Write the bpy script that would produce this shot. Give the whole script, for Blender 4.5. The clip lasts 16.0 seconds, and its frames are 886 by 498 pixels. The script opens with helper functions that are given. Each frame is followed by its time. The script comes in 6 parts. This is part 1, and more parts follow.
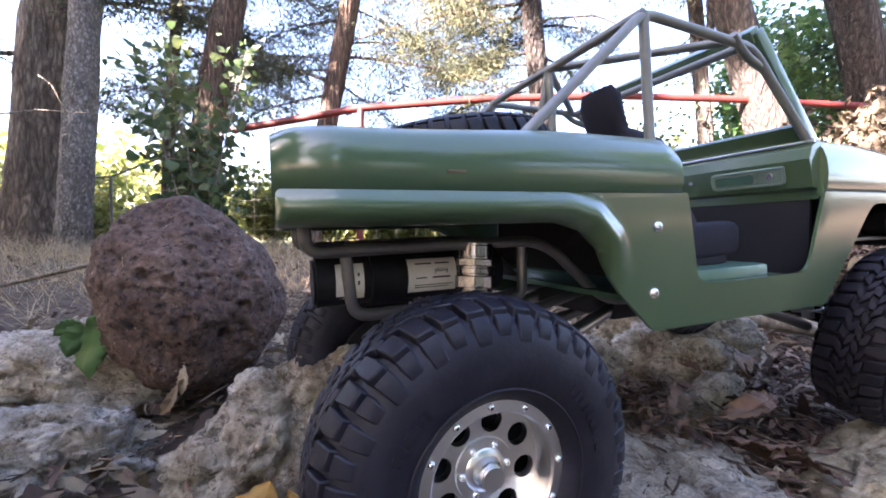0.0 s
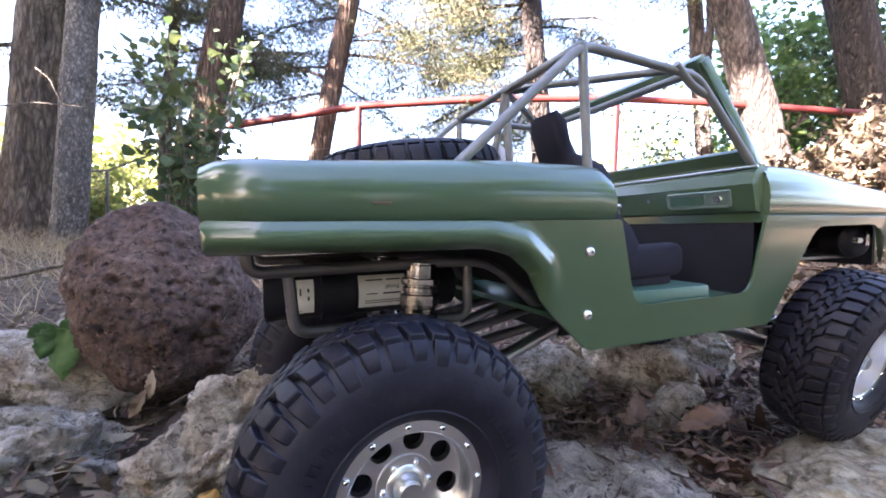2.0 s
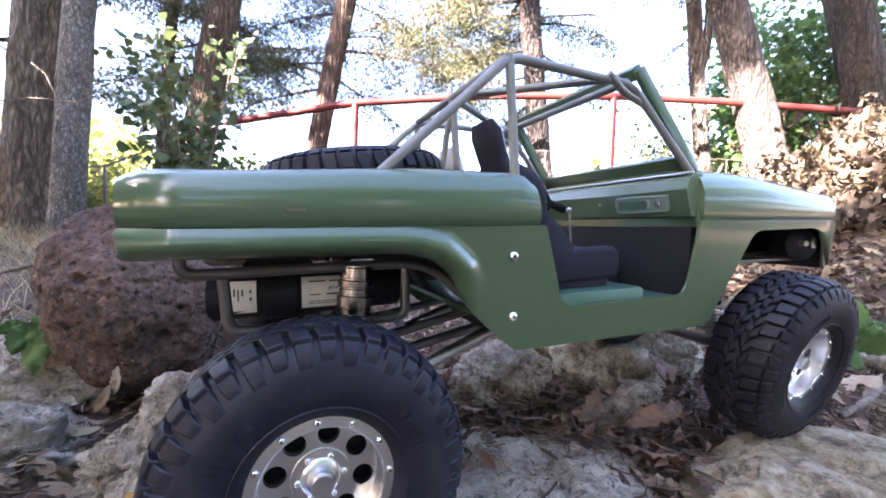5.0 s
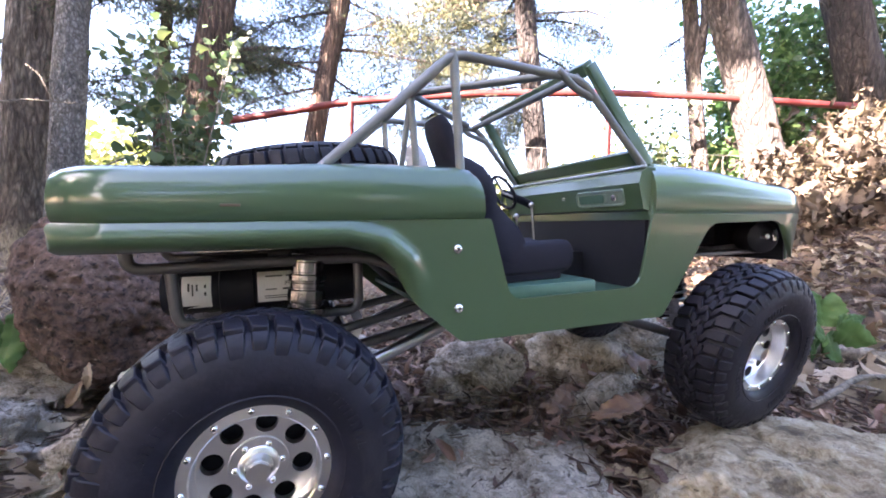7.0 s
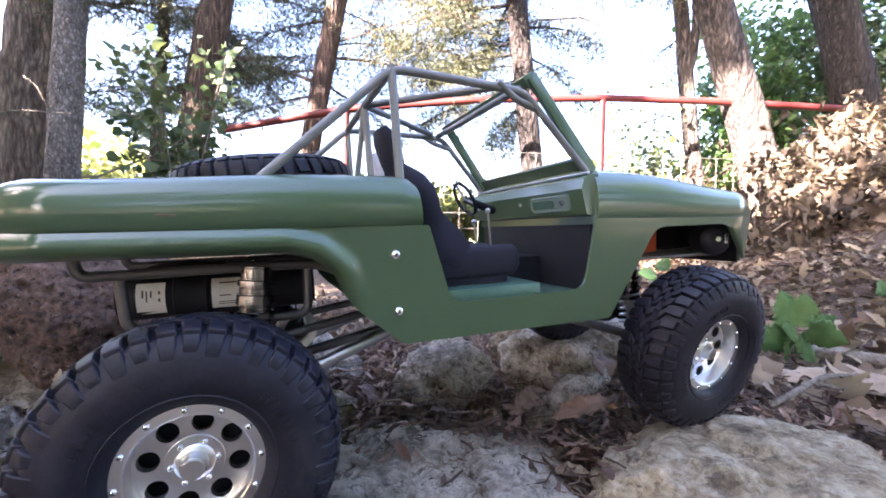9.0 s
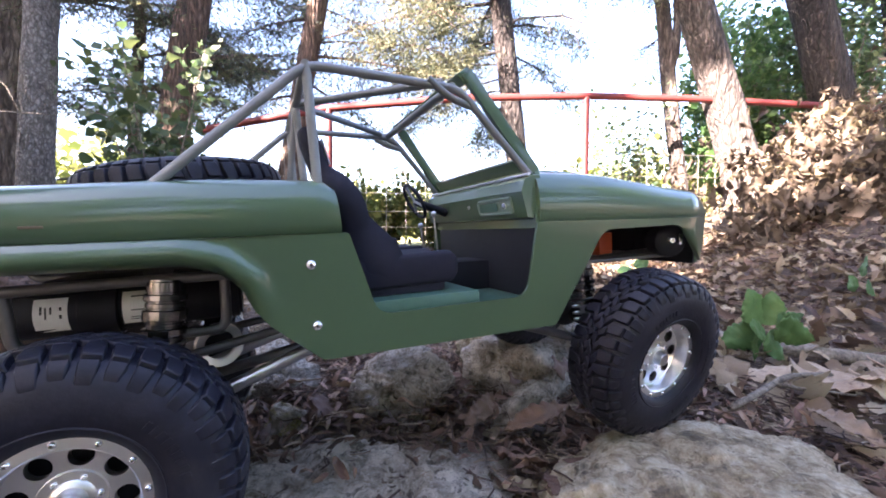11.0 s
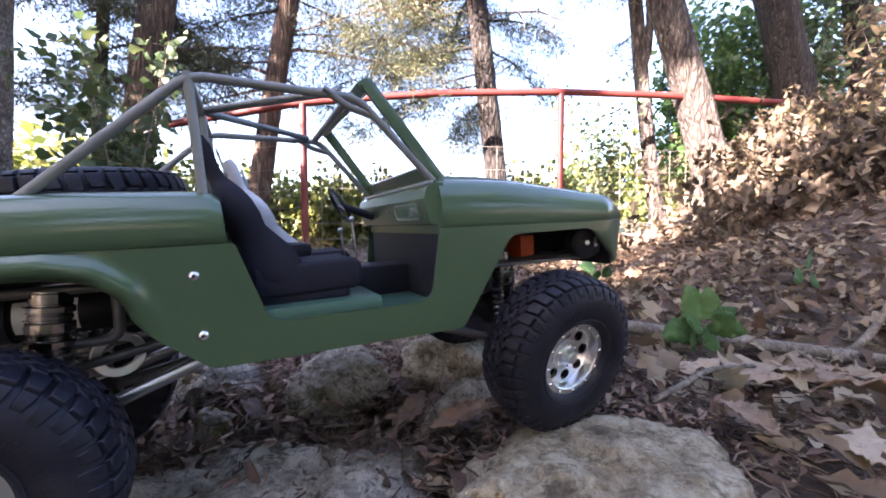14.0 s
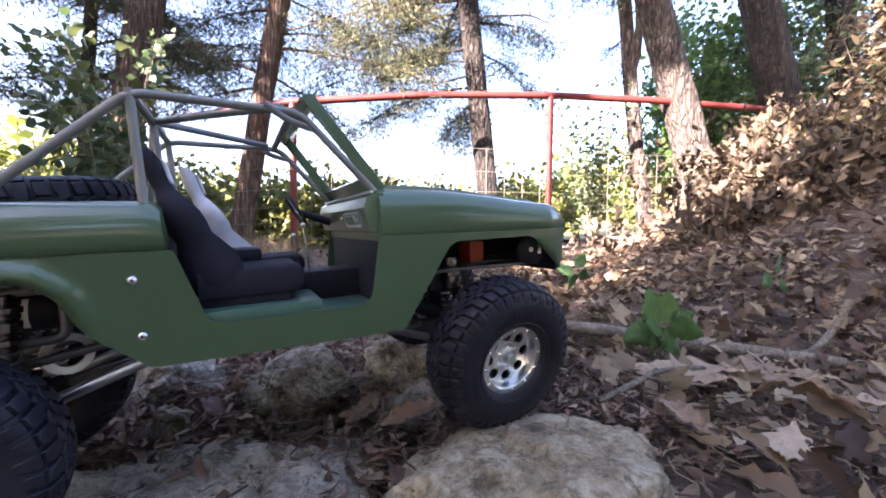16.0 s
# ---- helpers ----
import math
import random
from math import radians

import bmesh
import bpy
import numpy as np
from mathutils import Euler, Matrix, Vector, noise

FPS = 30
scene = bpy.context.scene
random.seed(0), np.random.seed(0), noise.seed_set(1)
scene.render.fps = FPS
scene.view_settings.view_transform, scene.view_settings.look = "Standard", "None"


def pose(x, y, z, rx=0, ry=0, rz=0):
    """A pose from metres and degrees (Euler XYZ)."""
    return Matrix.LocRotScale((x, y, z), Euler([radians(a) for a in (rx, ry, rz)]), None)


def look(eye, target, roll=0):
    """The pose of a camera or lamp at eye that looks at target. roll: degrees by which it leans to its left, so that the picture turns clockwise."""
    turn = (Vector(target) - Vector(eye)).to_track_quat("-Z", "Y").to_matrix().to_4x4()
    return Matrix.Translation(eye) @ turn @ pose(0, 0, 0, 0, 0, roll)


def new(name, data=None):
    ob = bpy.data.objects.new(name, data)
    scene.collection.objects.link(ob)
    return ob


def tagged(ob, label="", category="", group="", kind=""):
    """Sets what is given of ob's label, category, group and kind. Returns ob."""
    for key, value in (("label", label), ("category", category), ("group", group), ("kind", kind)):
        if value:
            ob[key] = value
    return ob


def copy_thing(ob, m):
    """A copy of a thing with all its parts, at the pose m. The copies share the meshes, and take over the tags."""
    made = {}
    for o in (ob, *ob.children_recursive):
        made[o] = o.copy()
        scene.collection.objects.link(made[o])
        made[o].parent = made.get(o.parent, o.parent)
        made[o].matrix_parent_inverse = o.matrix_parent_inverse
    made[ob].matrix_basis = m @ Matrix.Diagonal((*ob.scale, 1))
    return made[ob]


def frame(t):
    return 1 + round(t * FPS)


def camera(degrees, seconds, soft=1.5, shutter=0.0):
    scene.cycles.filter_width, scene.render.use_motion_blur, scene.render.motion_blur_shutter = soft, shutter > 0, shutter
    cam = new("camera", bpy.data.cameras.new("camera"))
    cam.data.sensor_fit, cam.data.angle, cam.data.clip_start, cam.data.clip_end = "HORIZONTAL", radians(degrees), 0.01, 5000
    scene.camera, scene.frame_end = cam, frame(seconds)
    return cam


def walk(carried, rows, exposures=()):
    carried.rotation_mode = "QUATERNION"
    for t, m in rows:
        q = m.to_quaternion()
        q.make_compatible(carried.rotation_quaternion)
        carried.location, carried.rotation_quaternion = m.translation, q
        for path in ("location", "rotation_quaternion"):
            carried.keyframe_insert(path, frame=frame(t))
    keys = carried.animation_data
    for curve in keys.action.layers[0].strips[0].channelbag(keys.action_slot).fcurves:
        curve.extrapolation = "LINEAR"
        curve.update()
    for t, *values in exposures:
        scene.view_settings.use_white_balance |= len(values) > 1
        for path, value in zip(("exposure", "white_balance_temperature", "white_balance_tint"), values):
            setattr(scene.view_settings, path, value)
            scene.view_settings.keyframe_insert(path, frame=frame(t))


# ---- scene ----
import collections
from mathutils.geometry import delaunay_2d_cdt
cam = camera(96.35, 16.0, soft=1.8)

PATH = [
    (0.0, pose(-0.0080, -0.0076, 0.2064, 88.25, -0.70, -4.06)),
    (0.5, pose(-0.0010, -0.0125, 0.2089, 88.04, -1.09, -4.18)),
    (1.0, pose(0.0051, -0.0133, 0.2118, 87.93, -1.43, -4.20)),
    (1.5, pose(0.0116, -0.0125, 0.2147, 87.86, -1.63, -4.28)),
    (2.0, pose(0.0172, -0.0162, 0.2176, 87.97, -1.67, -4.17)),
    (2.5, pose(0.0231, -0.0171, 0.2199, 88.04, -1.66, -4.14)),
    (3.0, pose(0.0285, -0.0165, 0.2208, 87.92, -1.75, -4.14)),
    (3.5, pose(0.0323, -0.0139, 0.2217, 87.77, -1.92, -4.09)),
    (4.0, pose(0.0375, -0.0186, 0.2224, 87.65, -2.00, -4.05)),
    (6.5, pose(0.0692, -0.0298, 0.2218, 87.28, -1.64, -4.11)),
    (7.0, pose(0.0756, -0.0319, 0.2210, 87.23, -1.49, -4.08)),
    (7.5, pose(0.0810, -0.0340, 0.2207, 87.45, -1.35, -4.23)),
    (8.0, pose(0.0883, -0.0364, 0.2203, 87.69, -1.09, -4.28)),
    (8.5, pose(0.0961, -0.0393, 0.2213, 87.91, -0.88, -4.21)),
    (9.0, pose(0.1056, -0.0428, 0.2219, 88.03, -0.90, -4.11)),
    (11.5, pose(0.1470, -0.0310, 0.2277, 87.82, -0.06, -5.96)),
    (12.0, pose(0.1541, -0.0320, 0.2288, 87.79, -0.07, -6.23)),
    (12.5, pose(0.1617, -0.0352, 0.2303, 87.72, -0.31, -6.36)),
    (13.0, pose(0.1701, -0.0349, 0.2330, 87.67, -0.31, -6.97)),
    (13.5, pose(0.1778, -0.0368, 0.2344, 87.53, -0.18, -7.37)),
    (14.0, pose(0.1867, -0.0426, 0.2336, 87.09, 0.20, -7.93)),
    (14.5, pose(0.1945, -0.0498, 0.2342, 87.07, 0.23, -8.17)),
    (15.0, pose(0.2027, -0.0503, 0.2362, 87.09, 0.20, -8.72)),
    (15.5, pose(0.2105, -0.0539, 0.2381, 87.14, -0.03, -8.90)),
    (16.0, pose(0.2195, -0.0620, 0.2387, 87.13, -0.40, -8.84)),
]
walk(cam, PATH, [(0.0, 4.58, 6200, 29), (4.0, 4.84, 6200, 29), (9.0, 4.74, 6200, 29), (16.0, 4.05, 6250, 30)])

# ---- world, sun and exposure ----
SUN_ELEV, SUN_AZ = 27.0, 238.0   # the sun stands low, to the left of the path (degrees; azimuth clockwise from +y)
world = bpy.data.worlds.new("sky")
scene.world = world
world.use_nodes = True
_wn = world.node_tree
sky = _wn.nodes.new("ShaderNodeTexSky")
sky.sky_type, sky.sun_disc = "NISHITA", False
sky.sun_elevation, sky.sun_rotation = radians(SUN_ELEV), radians(SUN_AZ)
sky.air_density, sky.dust_density, sky.ozone_density = 1.0, 3.0, 1.0
_wn.nodes["Background"].inputs["Strength"].default_value = 0.06
_wn.links.new(sky.outputs[0], _wn.nodes["Background"].inputs["Color"])
sun_data = bpy.data.lights.new("sun", "SUN")
sun_data.energy, sun_data.angle, sun_data.color = 5.0, radians(0.55), (1.0, 0.89, 0.74)
sun = new("sun", sun_data)
_a, _e = radians(SUN_AZ), radians(SUN_ELEV)
sun_from = Vector((math.sin(_a) * math.cos(_e), math.cos(_a) * math.cos(_e), math.sin(_e)))
sun.matrix_world = look(sun_from * 30, (0, 0, 0))

# ---- materials ----


def ramp(nt, stops, fac):
    r = nt.nodes.new("ShaderNodeValToRGB")
    while len(r.color_ramp.elements) < len(stops):
        r.color_ramp.elements.new(0.5)
    for el, (p, c) in zip(r.color_ramp.elements, stops):
        el.position, el.color = p, (*c, 1)
    nt.links.new(fac, r.inputs[0])
    return r.outputs[0]


def noise_out(nt, scale, detail=4, rough=0.55, coord=None, dist=0.0):
    n = nt.nodes.new("ShaderNodeTexNoise")
    n.inputs["Scale"].default_value, n.inputs["Detail"].default_value = scale, detail
    n.inputs["Roughness"].default_value, n.inputs["Distortion"].default_value = rough, dist
    if coord is not None:
        nt.links.new(coord, n.inputs["Vector"])
    return n.outputs["Fac"]


def mix(nt, a, b, fac, how="MIX"):
    m = nt.nodes.new("ShaderNodeMix")
    m.data_type, m.blend_type = "RGBA", how
    for i, v in ((0, fac), (6, a), (7, b)):
        if isinstance(v, (int, float)):
            m.inputs[i].default_value = v
        elif isinstance(v, tuple):
            m.inputs[i].default_value = (*v, 1)
        else:
            nt.links.new(v, m.inputs[i])
    return m.outputs[2]


def surface(name, stops, rough=0.6, metal=0.0, big=6.0, fine=60.0, bump=0.2, bump_scale=120.0, blend=0.35, rough_var=0.12, spec=0.5, coat=0.0,
            island=0.0, objrand=0.0, translucent=0.0, pits=0.0, pit_scale=90.0, stretch=None, depth=0.002, stain_or_light=None, plates=0.0, coat_rough=0.07):
    """A procedural material: colours by a broad and a fine noise, roughness that varies, fine relief."""
    m = bpy.data.materials.new(name)
    m.use_nodes = True
    nt = m.node_tree
    b = nt.nodes["Principled BSDF"]
    tc = nt.nodes.new("ShaderNodeTexCoord").outputs["Object"]
    if stretch:
        mp = nt.nodes.new("ShaderNodeMapping")
        mp.inputs["Scale"].default_value = stretch
        nt.links.new(tc, mp.inputs["Vector"])
        tc = mp.outputs[0]
    broad, small = noise_out(nt, big, 4, 0.6, tc), noise_out(nt, fine, 5, 0.65, tc)
    add = nt.nodes.new("ShaderNodeMath")
    add.operation = "MULTIPLY_ADD"
    nt.links.new(small, add.inputs[0])
    add.inputs[1].default_value = blend
    m2 = nt.nodes.new("ShaderNodeMath")
    m2.operation = "MULTIPLY"
    nt.links.new(broad, m2.inputs[0])
    m2.inputs[1].default_value = 1.0 - blend
    nt.links.new(m2.outputs[0], add.inputs[2])
    fac = add.outputs[0]
    if island or objrand:
        src = nt.nodes.new("ShaderNodeNewGeometry").outputs["Random Per Island"] if island else nt.nodes.new("ShaderNodeObjectInfo").outputs["Random"]
        k = island or objrand
        m3 = nt.nodes.new("ShaderNodeMix")
        m3.inputs[0].default_value = k
        nt.links.new(fac, m3.inputs[2])
        nt.links.new(src, m3.inputs[3])
        fac = m3.outputs[0]
    col = ramp(nt, stops, fac)
    # spots of colour: real marks, and painted light or shade
    for sc, lo, hi, tone, amount in stain_or_light or ():
        sm = nt.nodes.new("ShaderNodeMapRange")
        nt.links.new(noise_out(nt, sc, 6, 0.7, tc, 0.6), sm.inputs[0])
        sm.inputs[1].default_value, sm.inputs[2].default_value, sm.inputs[4].default_value = lo, hi, amount
        col = mix(nt, col, tone, sm.outputs[0])
    furrow = None
    if plates:
        wob = nt.nodes.new("ShaderNodeTexNoise")
        wob.inputs["Scale"].default_value, wob.inputs["Detail"].default_value = plates * 0.7, 4
        nt.links.new(tc, wob.inputs["Vector"])
        vm = nt.nodes.new("ShaderNodeVectorMath")
        vm.operation = "MULTIPLY_ADD"
        nt.links.new(wob.outputs["Color"], vm.inputs[0])
        vm.inputs[1].default_value = (1.5 / plates,) * 3
        nt.links.new(tc, vm.inputs[2])
        vo = nt.nodes.new("ShaderNodeTexVoronoi")
        vo.feature = "DISTANCE_TO_EDGE"
        vo.inputs["Scale"].default_value = plates
        nt.links.new(vm.outputs[0], vo.inputs["Vector"])
        fm = nt.nodes.new("ShaderNodeMapRange")
        nt.links.new(vo.outputs["Distance"], fm.inputs[0])
        fm.inputs[1].default_value, fm.inputs[2].default_value = 0.0, 0.28
        furrow = fm.outputs[0]
        gap = nt.nodes.new("ShaderNodeMapRange")
        nt.links.new(furrow, gap.inputs[0])
        gap.inputs[3].default_value, gap.inputs[4].default_value = 0.6, 0.0
        col = mix(nt, col, tuple(c * 0.5 for c in stops[0][1]), gap.outputs[0])
    nt.links.new(col, b.inputs["Base Color"])
    b.inputs["Metallic"].default_value = metal
    b.inputs["Specular IOR Level"].default_value = spec
    b.inputs["Coat Weight"].default_value = coat
    b.inputs["Coat Roughness"].default_value = coat_rough
    mr = nt.nodes.new("ShaderNodeMapRange")
    nt.links.new(small, mr.inputs[0])
    mr.inputs[3].default_value, mr.inputs[4].default_value = max(rough - rough_var, 0.02), min(rough + rough_var, 1)
    nt.links.new(mr.outputs[0], b.inputs["Roughness"])
    if bump or pits:
        bp = nt.nodes.new("ShaderNodeBump")
        bp.inputs["Strength"].default_value, bp.inputs["Distance"].default_value = bump, depth
        h = noise_out(nt, bump_scale, 6, 0.7, tc)
        if pits:
            v = nt.nodes.new("ShaderNodeTexVoronoi")
            v.inputs["Scale"].default_value = pit_scale
            nt.links.new(tc, v.inputs["Vector"])
            pm = nt.nodes.new("ShaderNodeMapRange")
            nt.links.new(v.outputs["Distance"], pm.inputs[0])
            pm.inputs[1].default_value, pm.inputs[2].default_value = 0.0, 0.35
            ad = nt.nodes.new("ShaderNodeMath")
            ad.operation = "MULTIPLY_ADD"
            nt.links.new(pm.outputs[0], ad.inputs[0])
            ad.inputs[1].default_value = pits
            nt.links.new(h, ad.inputs[2])
            h = ad.outputs[0]
        if furrow is not None:
            ad = nt.nodes.new("ShaderNodeMath")
            ad.operation = "MULTIPLY_ADD"
            nt.links.new(furrow, ad.inputs[0])
            ad.inputs[1].default_value = 0.6
            nt.links.new(h, ad.inputs[2])
            h = ad.outputs[0]
        nt.links.new(h, bp.inputs["Height"])
        nt.links.new(bp.outputs[0], b.inputs["Normal"])
    if translucent:
        tr = nt.nodes.new("ShaderNodeBsdfTranslucent")
        nt.links.new(col, tr.inputs["Color"])
        ms = nt.nodes.new("ShaderNodeMixShader")
        ms.inputs[0].default_value = translucent
        nt.links.new(b.outputs[0], ms.inputs[1])
        nt.links.new(tr.outputs[0], ms.inputs[2])
        nt.links.new(ms.outputs[0], nt.nodes["Material Output"].inputs["Surface"])
    return m


GREEN = surface("green_paint", [(0.3, (0.058, 0.103, 0.054)), (0.55, (0.062, 0.109, 0.057)), (0.8, (0.067, 0.115, 0.060))], rough=0.30, big=5, fine=300, bump=0.01, bump_scale=60, rough_var=0.04, spec=0.30, coat=0.95, coat_rough=0.13)
TEAL = surface("green_satin_floor", [(0.3, (0.055, 0.125, 0.092)), (0.7, (0.08, 0.165, 0.125))], rough=0.38, metal=0.35, big=20, fine=200, bump=0.06, bump_scale=500)
PALESATIN = surface("pale_green_satin", [(0.3, (0.20, 0.28, 0.235)), (0.7, (0.28, 0.36, 0.31))], rough=0.35, metal=0.4, big=30, fine=300, bump=0.03)
BLACK = surface("black_plastic", [(0.3, (0.007, 0.0075, 0.012)), (0.7, (0.015, 0.0155, 0.022))], spec=0.25, rough=0.6, big=30, fine=300, bump=0.12, bump_scale=900)
FABRIC = surface("black_seat_vinyl", [(0.3, (0.008, 0.008, 0.015)), (0.7, (0.018, 0.018, 0.030))], spec=0.25, rough=0.75, big=40, fine=500, bump=0.3, bump_scale=1400)
PALE = surface("pale_grey_seat_vinyl", [(0.3, (0.42, 0.42, 0.46)), (0.7, (0.62, 0.62, 0.66))], rough=0.55, big=60, fine=300, bump=0.1, bump_scale=900)
RUBBER = surface("black_rubber", [(0.3, (0.0065, 0.0068, 0.0120)), (0.5, (0.0105, 0.0108, 0.0185)), (0.72, (0.023, 0.0235, 0.036))], rough=0.50, big=60, fine=420, bump=0.4, bump_scale=130, rough_var=0.18, spec=0.28, depth=0.0010, stain_or_light=[(35, 0.56, 0.68, (0.034, 0.033, 0.037), 0.45)])
ALU = surface("machined_aluminium", [(0.3, (0.75, 0.75, 0.755)), (0.7, (0.84, 0.84, 0.845))], rough=0.31, metal=1.0, big=60, fine=500, bump=0.0, rough_var=0.03)
SCREW = surface("bright_socket_screw", [(0.3, (0.80, 0.80, 0.81)), (0.7, (0.90, 0.90, 0.91))], rough=0.24, metal=0.8, big=80, fine=500, bump=0.0, rough_var=0.05)
BOLT = surface("dark_steel_socket", [(0.3, (0.05, 0.05, 0.052)), (0.7, (0.09, 0.09, 0.093))], rough=0.36, metal=1.0, big=80, fine=500, bump=0.0, rough_var=0.06)
BLACKCHROME = surface("dark_chrome", [(0.3, (0.13, 0.13, 0.14)), (0.7, (0.21, 0.21, 0.22))], rough=0.2, metal=1.0, big=80, fine=600, bump=0.05, bump_scale=900, rough_var=0.06)
CHROME = surface("polished_steel", [(0.3, (0.42, 0.42, 0.43)), (0.7, (0.55, 0.55, 0.56))], rough=0.32, metal=1.0, big=60, fine=400, bump=0.0, rough_var=0.04)
STEEL = surface("grey_steel_tube", [(0.3, (0.165, 0.17, 0.165)), (0.7, (0.25, 0.255, 0.245))], rough=0.46, metal=0.3, big=40, fine=300, bump=0.03, bump_scale=500)
DARKSTEEL = surface("dark_steel_tube", [(0.3, (0.092, 0.090, 0.094)), (0.7, (0.145, 0.142, 0.148))], rough=0.4, metal=0.5, big=40, fine=300, bump=0.03, bump_scale=500)
RED = surface("orange_red_plastic", [(0.3, (0.42, 0.06, 0.02)), (0.7, (0.55, 0.10, 0.03))], rough=0.4, big=50, fine=300, bump=0.03)
LABEL = surface("white_paper_label", [(0.3, (0.62, 0.61, 0.58)), (0.7, (0.76, 0.75, 0.72))], rough=0.5, big=60, fine=400, bump=0.03)
INK = surface("black_ink", [(0.3, (0.02, 0.02, 0.02)), (0.7, (0.04, 0.04, 0.04))], rough=0.6, bump=0.0)
SCUFF = surface("rust_red_scuff", [(0.3, (0.095, 0.072, 0.045)), (0.7, (0.12, 0.078, 0.048))], rough=0.6, bump=0.05)


def stone(name, stops, stains_and_pits, chip=42.0, relief=0.014):
    """Weathered limestone: chips with dark cracks between, crumbly fine relief, staining, and shaded pits painted in
    the colour.
    """
    m = bpy.data.materials.new(name)
    m.use_nodes = True
    nt = m.node_tree
    b = nt.nodes["Principled BSDF"]
    tc = nt.nodes.new("ShaderNodeTexCoord").outputs["Object"]
    wob = nt.nodes.new("ShaderNodeTexNoise")
    wob.inputs["Scale"].default_value, wob.inputs["Detail"].default_value, wob.inputs["Roughness"].default_value = 38, 6, 0.65
    nt.links.new(tc, wob.inputs["Vector"])
    vm = nt.nodes.new("ShaderNodeVectorMath")
    vm.operation = "MULTIPLY_ADD"
    nt.links.new(wob.outputs["Color"], vm.inputs[0])
    vm.inputs[1].default_value = (0.030, 0.030, 0.022)
    nt.links.new(tc, vm.inputs[2])
    bent_co = vm.outputs[0]

    def voro(sc, feat, lo, hi):
        v = nt.nodes.new("ShaderNodeTexVoronoi")
        v.feature = feat
        v.inputs["Scale"].default_value = sc
        nt.links.new(bent_co, v.inputs["Vector"])
        mr = nt.nodes.new("ShaderNodeMapRange")
        mr.interpolation_type = "SMOOTHSTEP"
        nt.links.new(v.outputs["Distance"], mr.inputs[0])
        mr.inputs[1].default_value, mr.inputs[2].default_value = lo, hi
        return mr.outputs[0]

    def op(how, x, y, z=None):
        n = nt.nodes.new("ShaderNodeMath")
        n.operation = how
        for i, q in enumerate((x, y, z)):
            if q is None:
                continue
            if isinstance(q, (int, float)):
                n.inputs[i].default_value = q
            else:
                nt.links.new(q, n.inputs[i])
        return n.outputs[0]

    crack, pit = voro(chip, "DISTANCE_TO_EDGE", 0.0, 0.10), voro(chip * 3.6, "F1", 0.12, 0.42)
    frac, crumb = noise_out(nt, 24, 12, 0.72, tc), noise_out(nt, 190, 8, 0.75, bent_co)
    ridge = op("ABSOLUTE", op("SUBTRACT", noise_out(nt, 62, 8, 0.65, bent_co), 0.5), 0.0)
    h = op("MULTIPLY_ADD", crack, 0.16, op("MULTIPLY_ADD", frac, 0.9, op("MULTIPLY_ADD", ridge, 0.9, op("MULTIPLY_ADD", crumb, 0.32, op("MULTIPLY", pit, 0.12)))))
    bp = nt.nodes.new("ShaderNodeBump")
    bp.inputs["Strength"].default_value, bp.inputs["Distance"].default_value = 1.0, relief
    nt.links.new(h, bp.inputs["Height"])
    nt.links.new(bp.outputs[0], b.inputs["Normal"])
    tone = op("MULTIPLY_ADD", crumb, 0.45, op("MULTIPLY_ADD", ridge, -0.35, op("MULTIPLY", noise_out(nt, 30, 8, 0.7, tc), 0.62)))
    col = ramp(nt, stops, tone)
    for sc, lo, hi, c, amount in stains_and_pits:
        sm = nt.nodes.new("ShaderNodeMapRange")
        nt.links.new(noise_out(nt, sc, 7, 0.7, bent_co, 0.4), sm.inputs[0])
        sm.inputs[1].default_value, sm.inputs[2].default_value, sm.inputs[4].default_value = lo, hi, amount
        col = mix(nt, col, c, sm.outputs[0])
    dirt = op("MULTIPLY_ADD", crack, -0.55, 0.55)
    col = mix(nt, col, (0.07, 0.055, 0.042), op("MULTIPLY", dirt, noise_out(nt, 14, 3, 0.5, tc)))
    nt.links.new(col, b.inputs["Base Color"])
    b.inputs["Roughness"].default_value = 0.92
    b.inputs["Specular IOR Level"].default_value = 0.25
    return m


# dark spots at scales 95 and 270 paint the shade in pits
LIME = stone("weathered_limestone", [(0.36, (0.085, 0.065, 0.046)), (0.43, (0.32, 0.265, 0.20)), (0.50, (0.54, 0.475, 0.385)), (0.58, (0.78, 0.715, 0.615))],
             [(26, 0.57, 0.64, (0.13, 0.10, 0.075), 0.55), (42, 0.58, 0.66, (0.34, 0.21, 0.095), 0.5), (210, 0.60, 0.65, (0.80, 0.75, 0.66), 0.5), (270, 0.585, 0.63, (0.07, 0.054, 0.04), 0.65), (95, 0.56, 0.61, (0.06, 0.046, 0.034), 0.75), (15, 0.60, 0.70, (0.74, 0.71, 0.65), 0.6)])
LICHEN = stone("lichened_limestone", [(0.36, (0.12, 0.095, 0.065)), (0.46, (0.36, 0.31, 0.23)), (0.58, (0.68, 0.62, 0.52))], [(45, 0.50, 0.57, (0.42, 0.36, 0.09), 0.8), (120, 0.57, 0.62, (0.09, 0.07, 0.05), 0.6)])
